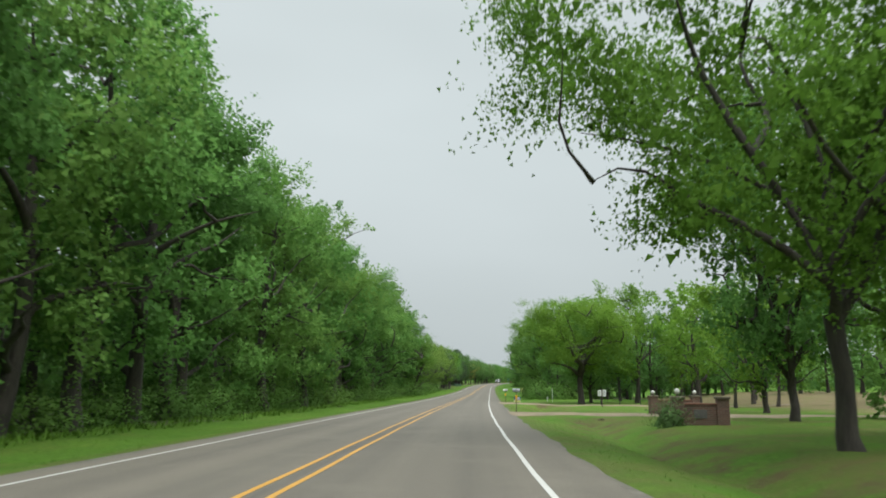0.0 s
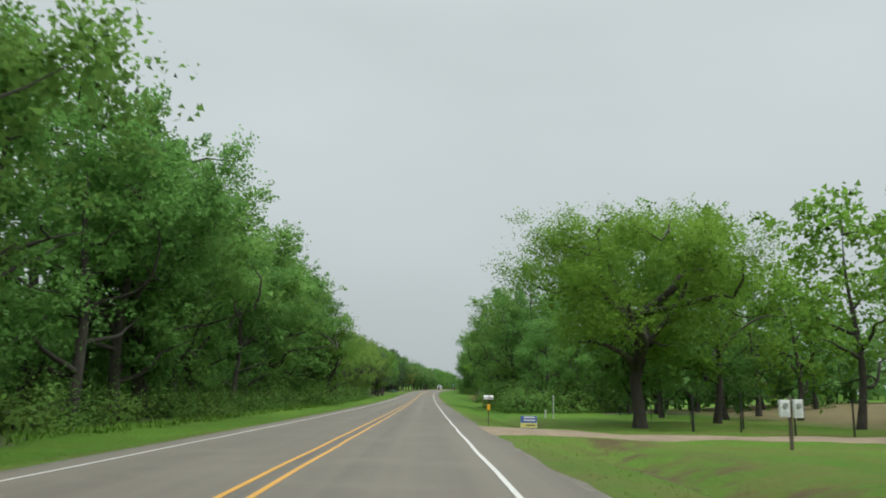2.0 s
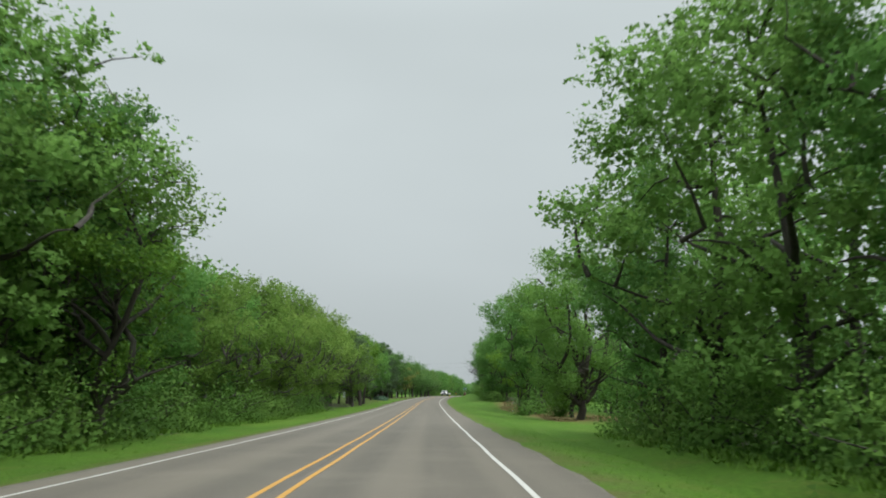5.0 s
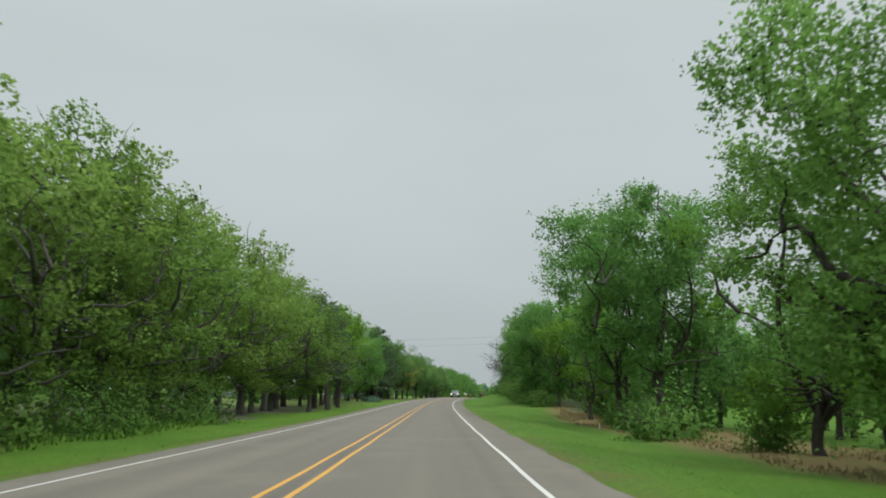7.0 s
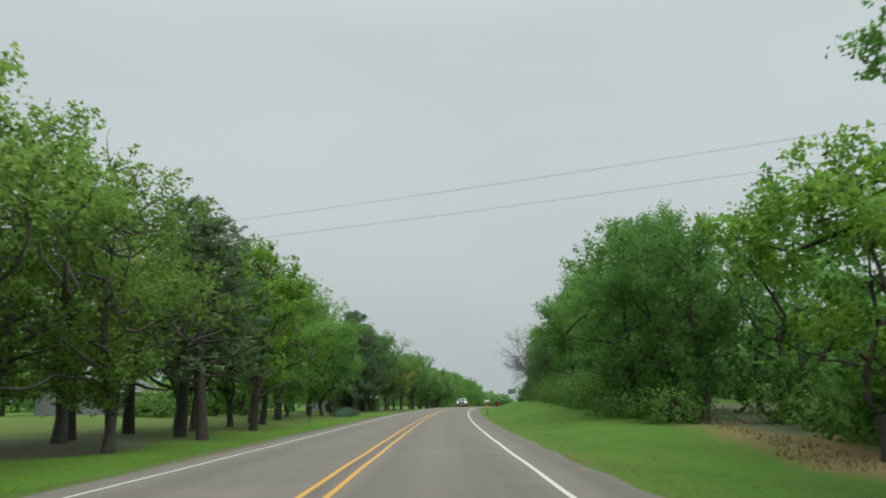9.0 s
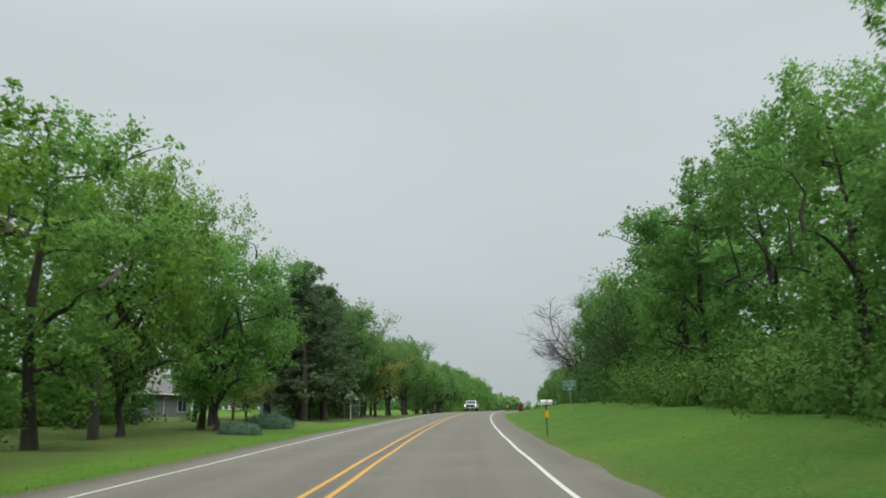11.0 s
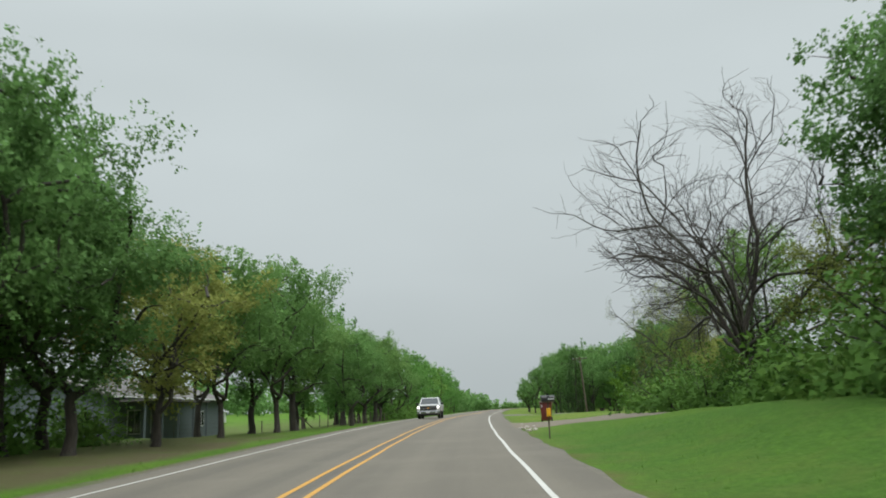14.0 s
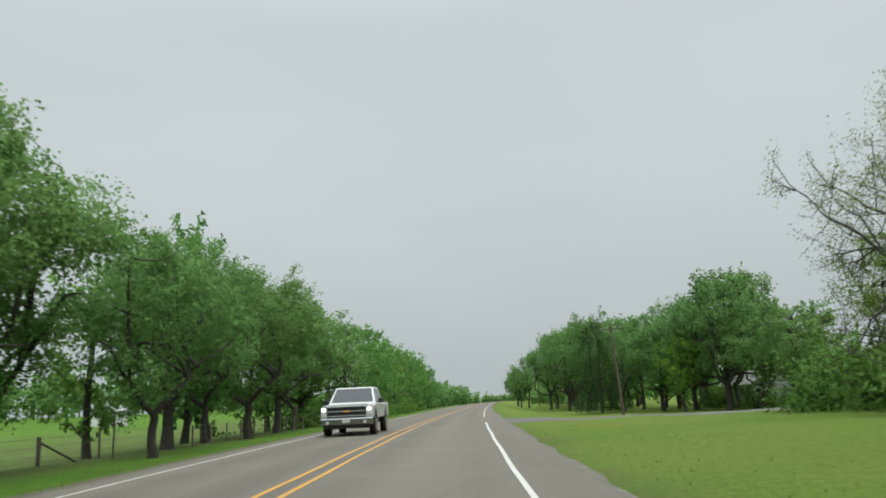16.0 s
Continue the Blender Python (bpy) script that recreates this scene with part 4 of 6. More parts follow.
SAY = {
    "forest": ("tree", "tall leafy green broadleaf tree at the edge of dense roadside woods", "roadside woods"),
    "forest_far": ("tree", "leafy green broadleaf tree deep in the woods", "woods behind the front row"),
    "park": ("tree", "bright green broadleaf tree with a bare trunk standing on grass", "lawn trees"),
    "big": ("tree", "large dark green tree with heavy limbs overhanging the ditch", "verge trees"),
    "oak": ("oak_tree", "spreading bright green oak with thick crooked limbs on a lawn", "lawn trees"),
    "lawn_oak": ("oak_tree", "spreading bright yellow-green oak with thick crooked limbs on a lawn", "lawn trees"),
    "airy": ("tree", "open-crowned green tree with visible limbs beside the grass verge", "verge trees"),
    "verge_oak": ("oak_tree", "deep green oak with dark bare trunk beside the pasture fence", "fence oaks"),
    "spreading": ("tree", "dense many-stemmed green tree over dry grass", "verge trees"),
    "pasture_oak": ("oak_tree", "dense dark green oak with a stout dark trunk beside a pasture", "verge trees"),
    "vase": ("tree", "vase-shaped green tree with forked limbs beside the verge", "verge trees"),
    "pale": ("tree", "pale yellow-green tree in thin spring leaf", "spring trees"),
    "rusty": ("oak_tree", "oak with young rusty yellow-green leaves beside the lawn", "verge trees"),
    "pine": ("pine_tree", "tall dark green pine with a bare brown trunk", "pines"),
    "bushy_pine": ("pine_tree", "dense dark blue-green pine with boughs down to the ground", "pines"),
    "cedar": ("cedar_tree", "dense dark green cone-shaped cedar", "cedars"),
    "budding": ("tree", "tall twiggy tree with small olive-brown spring leaves in a thicket", "spring trees"),
    "bare": ("bare_tree", "leafless grey tree with many fine forked twigs", "bare trees"),
    "thicket_shrub": ("shrub", "dense leafy green undergrowth at the foot of the woods", "roadside shrubs"),
    "juniper": ("juniper_shrub", "low spreading blue-green juniper mound on a lawn", "junipers"),
    "dark_shrub": ("shrub", "rounded dark evergreen bush at a tree's foot in dry grass", "verge bushes"),
    "shrub": ("shrub", "dense dark green shrub at the foot of the woods", "roadside shrubs"),
}
place_rng = random.Random(77)


def plant(kind, s, o, H, wide=1.0, which=None, turn=None, label="", lift=0.0, fine=False):
    """One tree or shrub of a kind, H metres high, at s along and o beside the road."""
    stock = STOCK[kind if fine else "forest_far" if kind == "forest" and abs(o) > 16.4 else "park_far" if kind == "park" and abs(o) > 23 else kind]
    stem, top, h0 = stock[place_rng.randrange(len(stock)) if which is None else which]
    k = H / h0
    name, words, group = SAY[kind]
    root = new(name)
    x, y, z = road(s, o, float(level(s, o)) - 0.06 + lift)
    spin = place_rng.uniform(0, 2 * math.pi) if turn is None else turn
    root.matrix_world = Matrix.Translation((x, y, z)) @ Matrix.Rotation(spin, 4, "Z") @ Matrix.Diagonal((k * wide, k * wide, k, 1))
    tagged(root, label or words, "shrub" if "shrub" in kind or kind == "juniper" else "tree", group)
    for me in (stem, top):
        ob = new(me.name.split(".")[0], me)
        ob.parent = root
    return root


def row(kind, a, b, step, o, heights, jitter=1.0, wide=1.0, which=None):
    """A loose row of trees; heights: pairs of s and height."""
    s = a
    while s < b:
        H = float(np.interp(s, [p[0] for p in heights], [p[1] for p in heights])) * place_rng.uniform(0.9, 1.1)
        plant(kind, s + place_rng.uniform(-0.3, 0.3) * step, o + place_rng.uniform(-jitter, jitter), H, wide * place_rng.uniform(0.9, 1.12), which)
        s += step * place_rng.uniform(0.8, 1.2)


# woods left of the road
LEFT_H = [(-20, 16.6), (22, 16.8), (28, 17.8), (36, 17.6), (42, 16.8), (48, 16.8), (56, 16.2), (66, 16.2), (76, 16.2), (88, 16), (97, 14.8), (105, 14.6), (113, 15), (121, 16.2), (130, 17.2), (140, 15.2), (150, 15), (165, 13), (180, 11.2), (230, 11)]
row("forest", -12, 33, 5.0, -11.4, LEFT_H, 0.9)
row("forest", 36, 50, 5.0, -12.6, LEFT_H, 0.6)
row("forest", 52, 66, 5.0, -12.1, LEFT_H, 0.7)
row("forest", 68, 90, 5.0, -12.8, LEFT_H, 0.8)
row("forest", 91, 150, 5.0, -13.7, LEFT_H, 0.8)
row("forest_far", -14, 160, 7.0, -18.5, [(-20, 17), (100, 18), (160, 14)], 1.5)
row("thicket_shrub", -8, 140, 3.4, -12.4, [(-20, 2.0), (140, 1.9)], 0.8, 1.2)
row("thicket_shrub", 140, 214, 3.3, -11.6, [(140, 2.6), (214, 2.0)], 0.7, 1.15)
row("forest", 152, 178, 5.0, -13, [(150, 12.8), (163, 10.8), (180, 9.2)], 0.8)
plant("airy", 150, -10.5, 13.5)
plant("pale", 152, -12.5, 15.4, which=1)
row("pale", 168, 238, 4.6, -12.6, [(168, 9.5), (180, 9.9), (190, 11), (205, 12), (236, 12)], 0.8, which=0)
row("forest_far", 160, 236, 6.5, -17.5, [(160, 12), (240, 12)], 1.5)
for s, o, H in ((243, -9.9, 9.8), (241, -13, 12), (248, -14, 13), (245.5, -17, 12)):
    plant("pale", s, o, H)
# pines and lawn trees before the first house
for s, o, H in ((253, -9.6, 11.4), (255.5, -11.5, 12.8), (262, -12.8, 13), (259, -15.5, 13), (251, -15, 12)):
    plant("pine", s, o, H, 1.3)
for s, o, H in ((258, -16, 9.5), (264, -14.5, 12.6), (270.5, -13.2, 12.6), (281, -14.4, 12.8), (266, -10.4, 12.4), (275, -12, 12.6), (287, -13.5, 13), (296, -15.5, 12.5), (317.5, -17.2, 13.4)):
    plant("park" if s not in (287, 317.5) else "forest", s, o, H, 0.78 if s == 317.5 else 1.0)
plant("big", 298.5, -15.4, 14.8, 0.8, turn=2.2, label="large leafy green lawn tree with low branches")
row("shrub", 294, 330, 2.6, -29, [(294, 3), (330, 3)], 1.0, 1.3)
plant("forest", 311, -15.6, 13, 1.0)
for s, o, H in ((309, -23, 10), (315, -25, 11), (302, -24, 11), (321, -24.5, 11), (327, -22, 10)):
    plant("forest", s, o, H, 1.1)
plant("big", 308, -13.6, 12.6, 0.97, label="leafy green lawn tree with low branches over mown grass")
row("forest_far", 250, 330, 9.0, -46, [(250, 13), (330, 13)], 4)
# dark pine group, then oaks along the fence
for s, o, H, wd, k in ((331.5, -13.5, 15.2, 1.15, 0), (334.5, -14.4, 14.4, 1.15, 1), (338.5, -15.5, 13.2, 1.1, 0), (333, -17.4, 12.6, 1.15, 1), (336.5, -12.7, 13.8, 1.15, 1), (341, -13.9, 14.0, 1.05, 0), (343, -17, 12.5, 1.1, 1)):
    plant("bushy_pine", s, o, H, wd, which=k)
for s, o, H in ((337.5, -24, 9.6), (338, -18.6, 11.6), (346.5, -12.8, 13.2), (348.5, -15.2, 12.6), (357.5, -15.8, 12), (352, -11.8, 10.5), (350.5, -16.8, 13.6), (353.4, -15.2, 13.0), (373, -14.5, 11.6), (379, -13, 11.2), (388, -12, 10.6)):
    plant("pasture_oak", s, o, H)
for s, o, H in ((359, -11.5, 9.4), (365, -13.8, 9.6)):
    plant("rusty", s, o, H, 1.05)
for s, o, H in ((367.8, -11.4, 10.5), (376, -10.4, 11.4), (383.5, -11, 10.3), (392.5, -8.3, 7.8)):
    plant("pasture_oak", s, o, H, 1.0, label="leafy dark green tree with a stout trunk beside the pasture fence")
row("pasture_oak", 399, 421, 6.0, -10.0, [(397, 8.6), (415, 9.9), (440, 10)], 0.8, 1.05)
row("verge_oak", 422, 440, 6.0, -10.0, [(397, 8.6), (415, 9.9), (440, 10)], 0.8, 1.05)
row("forest_far", 400, 445, 8, -14, [(400, 11.5), (445, 11)], 1.5)
row("forest_far", 446, 560, 7.0, -11.5, [(446, 10.6), (520, 9.8), (560, 8.4)], 1.2)

# right of the road: lawn trees by the brick gateway
plant("oak", 16.0, 11.0, 13.8, 0.88, turn=math.pi + bearing(16), label="large spreading tree with dark limbs overhanging the ditch and road")
plant("big", 36, 17.4, 16.5, 0.8, turn=0.4)
plant("park", 24, 17.4, 13, 1.0)
plant("park", 19.5, 16.8, 12.4, 1.0)
plant("forest", 40, 24, 11, 1.0)
plant("park", 52, 21.5, 10.2, 1.1, which=1, label="large yellow-green tree beside the brick gateway")
plant("lawn_oak", 90, 13.9, 12.2, 1.1, turn=math.pi + bearing(90))
plant("big", 99, 16.0, 12.8, 0.98, turn=0.7, label="broad green lawn tree beside the wire fence")
plant("park", 101, 22, 15)
for s, o, H in ((62, 27, 9.8), (70, 25, 8.8), (74, 30, 9.2), (80, 24.5, 11.6), (84, 31, 12.2), (92, 27, 14), (58, 36, 11), (66, 38, 11), (96, 35, 12), (106, 30, 12)):
    plant("park", s, o, H)
for s, o, H in ((128, 19.5, 9.6), (124.5, 17, 6.8), (123, 21.5, 8), (126, 25, 12), (129, 30, 10.5), (127, 36, 11), (131, 43, 11), (128, 51, 12)):
    plant("forest", s, o, H, 1.1, fine=o < 31)
for s, o, H in ((110, 26, 12.5), (116, 31, 12), (114, 22, 10.5), (120, 38, 11), (104, 42, 11), (112, 50, 11)):
    plant("forest", s, o, H, 1.1, fine=o < 33)
row("forest_far", 62, 112, 6.5, 47, [(60, 10.5), (110, 11)], 3)
row("forest_far", 20, 58, 8, 50, [(20, 12), (60, 12)], 4)
# dense clump
for s, o, H, wd in ((126.5, 14, 9.4, 0.9), (131, 17, 11, 0.8), (135, 13.4, 16.4, 0.8), (140, 11.8, 14.2, 1.1), (146, 12, 14.4, 1.0), (152, 12, 12.4, 1.0), (158, 12.6, 11, 1.0), (131, 20.5, 10, 0.9)):
    plant("forest", s, o, H, wd)
row("forest_far", 137, 166, 6.5, 18.5, [(122, 14), (140, 16), (175, 11)], 1.5)
for s, o in ((122.5, 13.5), (124, 16.5), (126.5, 19), (130, 22)):
    plant("shrub", s, o, 2.4, 1.25)
row("thicket_shrub", 121, 158, 3.9, 11.5, [(121, 2.6), (172, 2.4)], 0.5, 1.1)
plant("bare", 176, 18.5, 15, which=1, turn=0.0, label="leafless grey tree with thin twigs behind the verge")
# open trees over dry grass
plant("spreading", 189.5, 15.2, 15.2, 1.0, turn=1.2)
plant("airy", 198, 16, 12)
plant("vase", 219.2, 15.85, 15.9, 1.06, turn=0.3)
plant("vase", 227.5, 15.2, 15.4, 0.92, turn=2.4, label="tall wide-topped green tree beside the dry grass")
plant("forest", 231.5, 16.8, 8.6, 1.0, which=0)
for s, o, H in ((217.2, 14.6, 2.3), (221.0, 15.6, 2.0)):
    plant("dark_shrub", s, o, H, 0.9)
plant("park", 239.5, 15.4, 10.2, 1.05, which=1, label="bright green leafy tree beside the dry grass")
plant("forest", 222, 19, 9)
row("forest", 192, 238, 6.5, 22.5, [(190, 8.5), (240, 9.5)], 1.5)
row("forest_far", 178, 240, 8, 27, [(178, 9.5), (240, 10)], 2.5)
row("shrub", 202, 230, 9, 14.6, [(183, 2.0), (236, 2.2)], 1.2)
row("shrub", 240, 254, 4.0, 18.6, [(238, 2.4), (254, 2.6)], 0.8, 1.15)
for s, o, H in ((242, 17.0, 9), (254.5, 14.6, 10.6), (262, 12.8, 11.5), (268, 13, 12.2), (276, 14, 11.2)):
    plant("forest", s, o, H, 1.02)
plant("big", 258, 14.2, 11.4, 0.78, turn=0.3, label="dense round-topped green tree at the edge of a thicket")
row("forest_far", 246, 300, 6.5, 20, [(232, 12), (300, 13)], 1.5)
row("thicket_shrub", 254, 282, 3.9, 12.6, [(233, 2.2), (282, 2.4)], 0.5, 1.05)
for s, o, H in ((285, 15, 12), (293, 15.5, 13), (301, 15, 13.4), (307.5, 15.8, 12.6), (313.5, 16.2, 13), (320.5, 18, 11), (329, 20, 11.8)):
    plant("forest", s, o, H)
row("thicket_shrub", 284, 344, 3.4, 13.6, [(284, 2.6), (344, 3.2)], 0.8, 1.1)
row("forest_far", 296, 352, 7, 24, [(296, 14), (352, 12)], 2)
for s, o, H, wd in ((322, 13.6, 8.2, 1.2), (327, 14.2, 9.2, 1.25), (332, 15, 10, 1.2), (336, 17, 10.4, 1.1), (345, 19, 12.8, 0.8), (330, 12.6, 5.2, 1.4), (339, 13.4, 5.6, 1.4)):
    plant("cedar", s, o, H, wd)
for s, o, H in ((336.5, 15, 10.8), (341.5, 16.8, 12.2), (347, 17.0, 12.2), (351, 20, 10)):
    plant("pasture_oak", s, o, H, 0.9, label="tall dense dark green tree behind the verge")
for s, o, H in ((362, -16.5, 2.6), (356, -18, 3.2), (351, -16.5, 3.0), (346, -17.5, 3.0)):
    plant("shrub", s, o, H, 1.25, label="dark leafy undergrowth among the oaks")
plant("bare", 358.5, 14.5, 15.2, 1.05, which=0, turn=bearing(358))
for s, o, H in ((353, 17.5, 7), (377, 20.0, 4.2), (383, 21, 4.8), (388.5, 23, 5.8), (397, 23.5, 6.6), (401, 28, 7.2)):
    plant("rusty", s, o, H, 1.1, label="young rusty green tree in a thicket")
for s, o, H in ((391.5, 20.8, 11.0), (393.5, 24.0, 13.0)):
    plant("budding", s, o, H, 1.0, which=0)
plant("forest", 364, 17.3, 9.2, 1.1, which=0, turn=1.0, fine=True, label="dense dark green tree behind a leafless one")
plant("cedar", 360.5, 15.6, 6.0, 1.3, which=0, turn=0.4, label="low dark evergreen at the foot of a leafless tree")
for s, o, H, w in ((394, 19.0, 6.6, 1), (400.5, 21.5, 7.6, 1)):
    plant("pale", s, o, H, 1.0, which=w, label="tall thin-leaved spring tree in a thicket")
row("shrub", 375, 402, 3.0, 19, [(375, 2.4), (402, 2.6)], 1.2, 1.2)
row("shrub", 346, 368, 3.2, 14.5, [(346, 2.6), (368, 2.4)], 0.8, 1.2)
# groves past the drives
for s, o, H in ((434, 30, 8), (442, 26.5, 12.6), (448, 28.5, 14.2), (454, 31, 15), (441, 33, 10), (460, 26, 10.5)):
    plant("verge_oak", s, o, H, 0.95)
for s, o, H in ((463, 30, 13), (470, 29, 13.4), (456, 35, 11), (450, 25.5, 10.5), (437, 28, 8.4), (444, 30, 11), (478, 33, 12), (452, 22.5, 9.4), (459, 19.5, 10), (466, 23, 11.6), (474, 18, 12.8), (482, 15.5, 11.6), (490, 17.5, 12.6), (500, 14, 12), (512, 16, 13.4)):
    plant("verge_oak", s, o, H, 0.9)
for s, o, H in ((530, 11.6, 10.6), (542, 10.4, 9), (556, 10.2, 8.4), (575, 10.4, 8.4)):
    plant("verge_oak", s, o, H, 0.9)
plant("cedar", 456, 16.6, 10.8, 0.9, which=1)
row("shrub", 436, 470, 5.0, 31, [(434, 2.2), (470, 2.6)], 2.0, 1.3)
row("shrub", 428, 520, 4.2, -10.8, [(398, 2.2), (520, 2.6)], 1.0, 1.2)
plant("park", 446, 23.4, 7.3, 0.95, which=0, label="low rounded bright green tree at the edge of a lawn")
row("verge_oak", 480, 560, 6.5, 21, [(480, 11.5), (505, 13.2), (560, 11)], 1.8)
row("forest_far", 470, 560, 9, 29, [(470, 12), (510, 13.5), (560, 12)], 3)
row("forest_far", 385, 430, 8, 44, [(385, 8), (430, 9)], 4)


def distant_woods(name, s0, s1, o0, o1, count, seed, height, fine=1):
    """Far woods, too small to pick apart: one mass of leaf clumps on stems. fine: how many times smaller and more the leaves are."""
    rs = np.random.RandomState(seed)
    cr = Builder()
    for _ in range(count):
        s, o, H = rs.uniform(s0, s1), rs.uniform(o0, o1), height * rs.uniform(0.75, 1.2)
        base = road(s, o, float(level(s, o)) - 0.3)
        cr.tube(np.array([base, base + [0, 0, H * 0.7]]), [0.25, 0.1], 4)
        knots = unit(rs, 14) * np.array([H * 0.3, H * 0.3, H * 0.36]) * rs.uniform(0.5, 1.15, 14)[:, None]
        for n, spread, size in ((90 * fine, 0.17, 1.25 / fine ** 0.6), (34 * fine, 0.1, 2.4 / fine ** 0.6)):
            d = unit(rs, n)
            p = base + [0, 0, H * 0.52] + knots[rs.randint(0, 14, n)] + d * H * spread * rs.uniform(0.3, 1.0, n)[:, None]
            out = p - base - [0, 0, H * 0.35]
            cr.leaves(p, d + rs.normal(size=(n, 3)) * 0.5, d + [0, 0, 0.6], size * rs.uniform(0.7, 1.3, n), size * rs.uniform(0.55, 1.0, n), d * 0.5 + out / H + [0, 0, 0.2])
    ob = new(name, cr.mesh(name, LEAF_DEEP))
    return tagged(ob, "distant green treeline along the horizon", "woods", kind="stuff")


distant_woods("distant_woods", 560, 760, -30, -11.5, 75, 13, 8.4)
distant_woods("distant_woods", 560, 760, 16, 40, 75, 14, 9.4)
distant_woods("distant_woods", 760, 1000, -160, -14, 200, 3, 7)
distant_woods("distant_woods", 760, 1000, 14, 160, 200, 7, 7)
distant_woods("distant_woods", 1000, 1150, -60, 60, 120, 8, 5)
distant_woods("distant_woods", -120, 700, -130, -75, 270, 4, 12)
distant_woods("distant_woods", -60, 226, -44, -24, 170, 21, 12, 2)
distant_woods("distant_woods", 124, 168, 24, 48, 40, 22, 10, 4)
distant_woods("distant_woods", 250, 350, 27, 56, 80, 23, 10, 3)
distant_woods("distant_woods", -80, 430, 85, 150, 240, 5, 11)
distant_woods("distant_woods", 430, 760, 60, 140, 200, 6, 12)


# grass tufts on the verges, and dry weeds
def tufts(name, spans, count, seed, tall, material, label):
    rs = np.random.RandomState(seed)
    b = Builder()
    for a, c, lo, hi in spans:
        n = int(count * (c - a) * (hi - lo) / sum((q[1] - q[0]) * (q[3] - q[2]) for q in spans))
        s, o = rs.uniform(a, c, n), rs.uniform(lo, hi, n)
        keep = np.ones(n, bool)
        for d0, d1 in DRIVES:
            keep &= ~((o > 0) & (s > d0 - 0.5) & (s < d1 + 0.5))
        if material == DRY:
            keep &= np.sin(s * 0.35 + o * 0.8) + np.sin(s * 0.13 - o * 1.3) > 0.15
        s, o = s[keep], o[keep]
        p = np.repeat(road(s, o, level(s, o) - 0.06), 3, 0)
        k = len(p)
        p[:, :2] += rs.normal(size=(k, 2)) * 0.05
        d = rs.normal(size=(k, 3)) * 0.35 + [0, 0, 1]
        b.leaves(p, d, rs.normal(size=(k, 3)), tall * rs.uniform(0.5, 1.3, k), 0.16 * tall * rs.uniform(0.7, 1.5, k), rs.normal(size=(k, 3)) * 0.25 + [0, 0, 1])
    return tagged(new(name, b.mesh(name, material)), label, "grass", kind="stuff")


tufts("grass_tufts", [(-8, 400, 5.1, 8.5), (-8, 400, -8.6, -4.8)], 24000, 8, 0.07, BLADE, "uneven green grass blades along both verges")
tufts("tall_weeds", [(-8, 212, -10.8, -9.4), (120, 156, 9.6, 10.8)], 5000, 9, 0.3, BLADE, "tall green weeds at the foot of the woods")
tufts("dry_grass", [(180, 242, 12.6, 19), (242, 255, 13.4, 18)], 6500, 10, 0.22, DRY, "tall straw-brown dry grass behind the verge")


# ---------------------------------------------------------------- drives and ditch works
def drive(a, b, reach, flare, material, label, skew=0.0):
    """A drive that leaves the road's right edge between a and b, wider at its mouth."""
    o = np.concatenate([np.arange(4.5, 9, 0.5), np.arange(9, reach, 1.5)])
    f = flare * np.clip(1 - (o - 4.5) / 3.0, 0, 1) ** 1.5
    S = np.stack([a - f + skew * (o - 4.5) + (b - a + 2 * f) * t for t in np.linspace(0, 1, 7)], 1)
    O = np.repeat(o[:, None], 7, 1)
    rag = 0.12 * np.sin(O * 5 + S * 3)
    S[:, 0] += rag[:, 0]
    S[:, -1] += rag[:, -1]
    P = road(S, O, level(S, O) + 0.012 + 0.03 * np.array([-2.8, 0.5, 1, 1, 1, 0.5, -2.8])[None]).reshape(-1, 3)
    fc = [(i * 7 + j, i * 7 + j + 1, (i + 1) * 7 + j + 1, (i + 1) * 7 + j) for i in range(len(o) - 1) for j in range(6)]
    return tagged(mesh_object("driveway", P, fc, material, smooth=True), label, "driveway", kind="structure")


drive(42.0, 46.5, 40, 1.6, DIRT, "pale brown dirt drive leading to the brick gateway")
drive(75.5, 80.5, 34, 2.0, DIRT, "pale brown gravel drive across the grass")
drive(361.2, 369.4, 30, 1.0, CONCRETE, "worn pale grey gravel drive with a broken edge")
drive(407.0, 414.0, 40, 2.5, ASPHALT_PLAIN, "pale grey side road across the lawn")


def part(name, bm, material, parent, label="", smooth=False):
    me = bpy.data.meshes.new(name)
    bm.normal_update()
    bm.to_mesh(me)
    bm.free()
    me.materials.append(material)
    if smooth:
        for p in me.polygons:
            p.use_smooth = True
    ob = new(name, me)
    ob.parent = parent
    if label:
        tagged(ob, label)
    return ob


def box(bm, x, y, z, cx=0.0, cy=0.0, cz=0.0, bevel=0.0, rot=None):
    m = Matrix.Translation((cx, cy, cz)) @ (rot or Matrix()) @ Matrix.Diagonal((x, y, z, 1))
    got = bmesh.ops.create_cube(bm, size=1, matrix=m)
    if bevel:
        edges = list({e for v in got["verts"] for e in v.link_edges})
        bmesh.ops.bevel(bm, geom=edges, offset=bevel, segments=2, affect="EDGES", profile=0.5)
    return bm


def rod(bm, r, a, b, sides=10, r2=None):
    a, b = Vector(a), Vector(b)
    turn = (b - a).to_track_quat("Z", "Y").to_matrix().to_4x4()
    bmesh.ops.create_cone(bm, cap_ends=True, segments=sides, radius1=r, radius2=r if r2 is None else r2, depth=(b - a).length, matrix=Matrix.Translation((a + b) / 2) @ turn)
    return bm


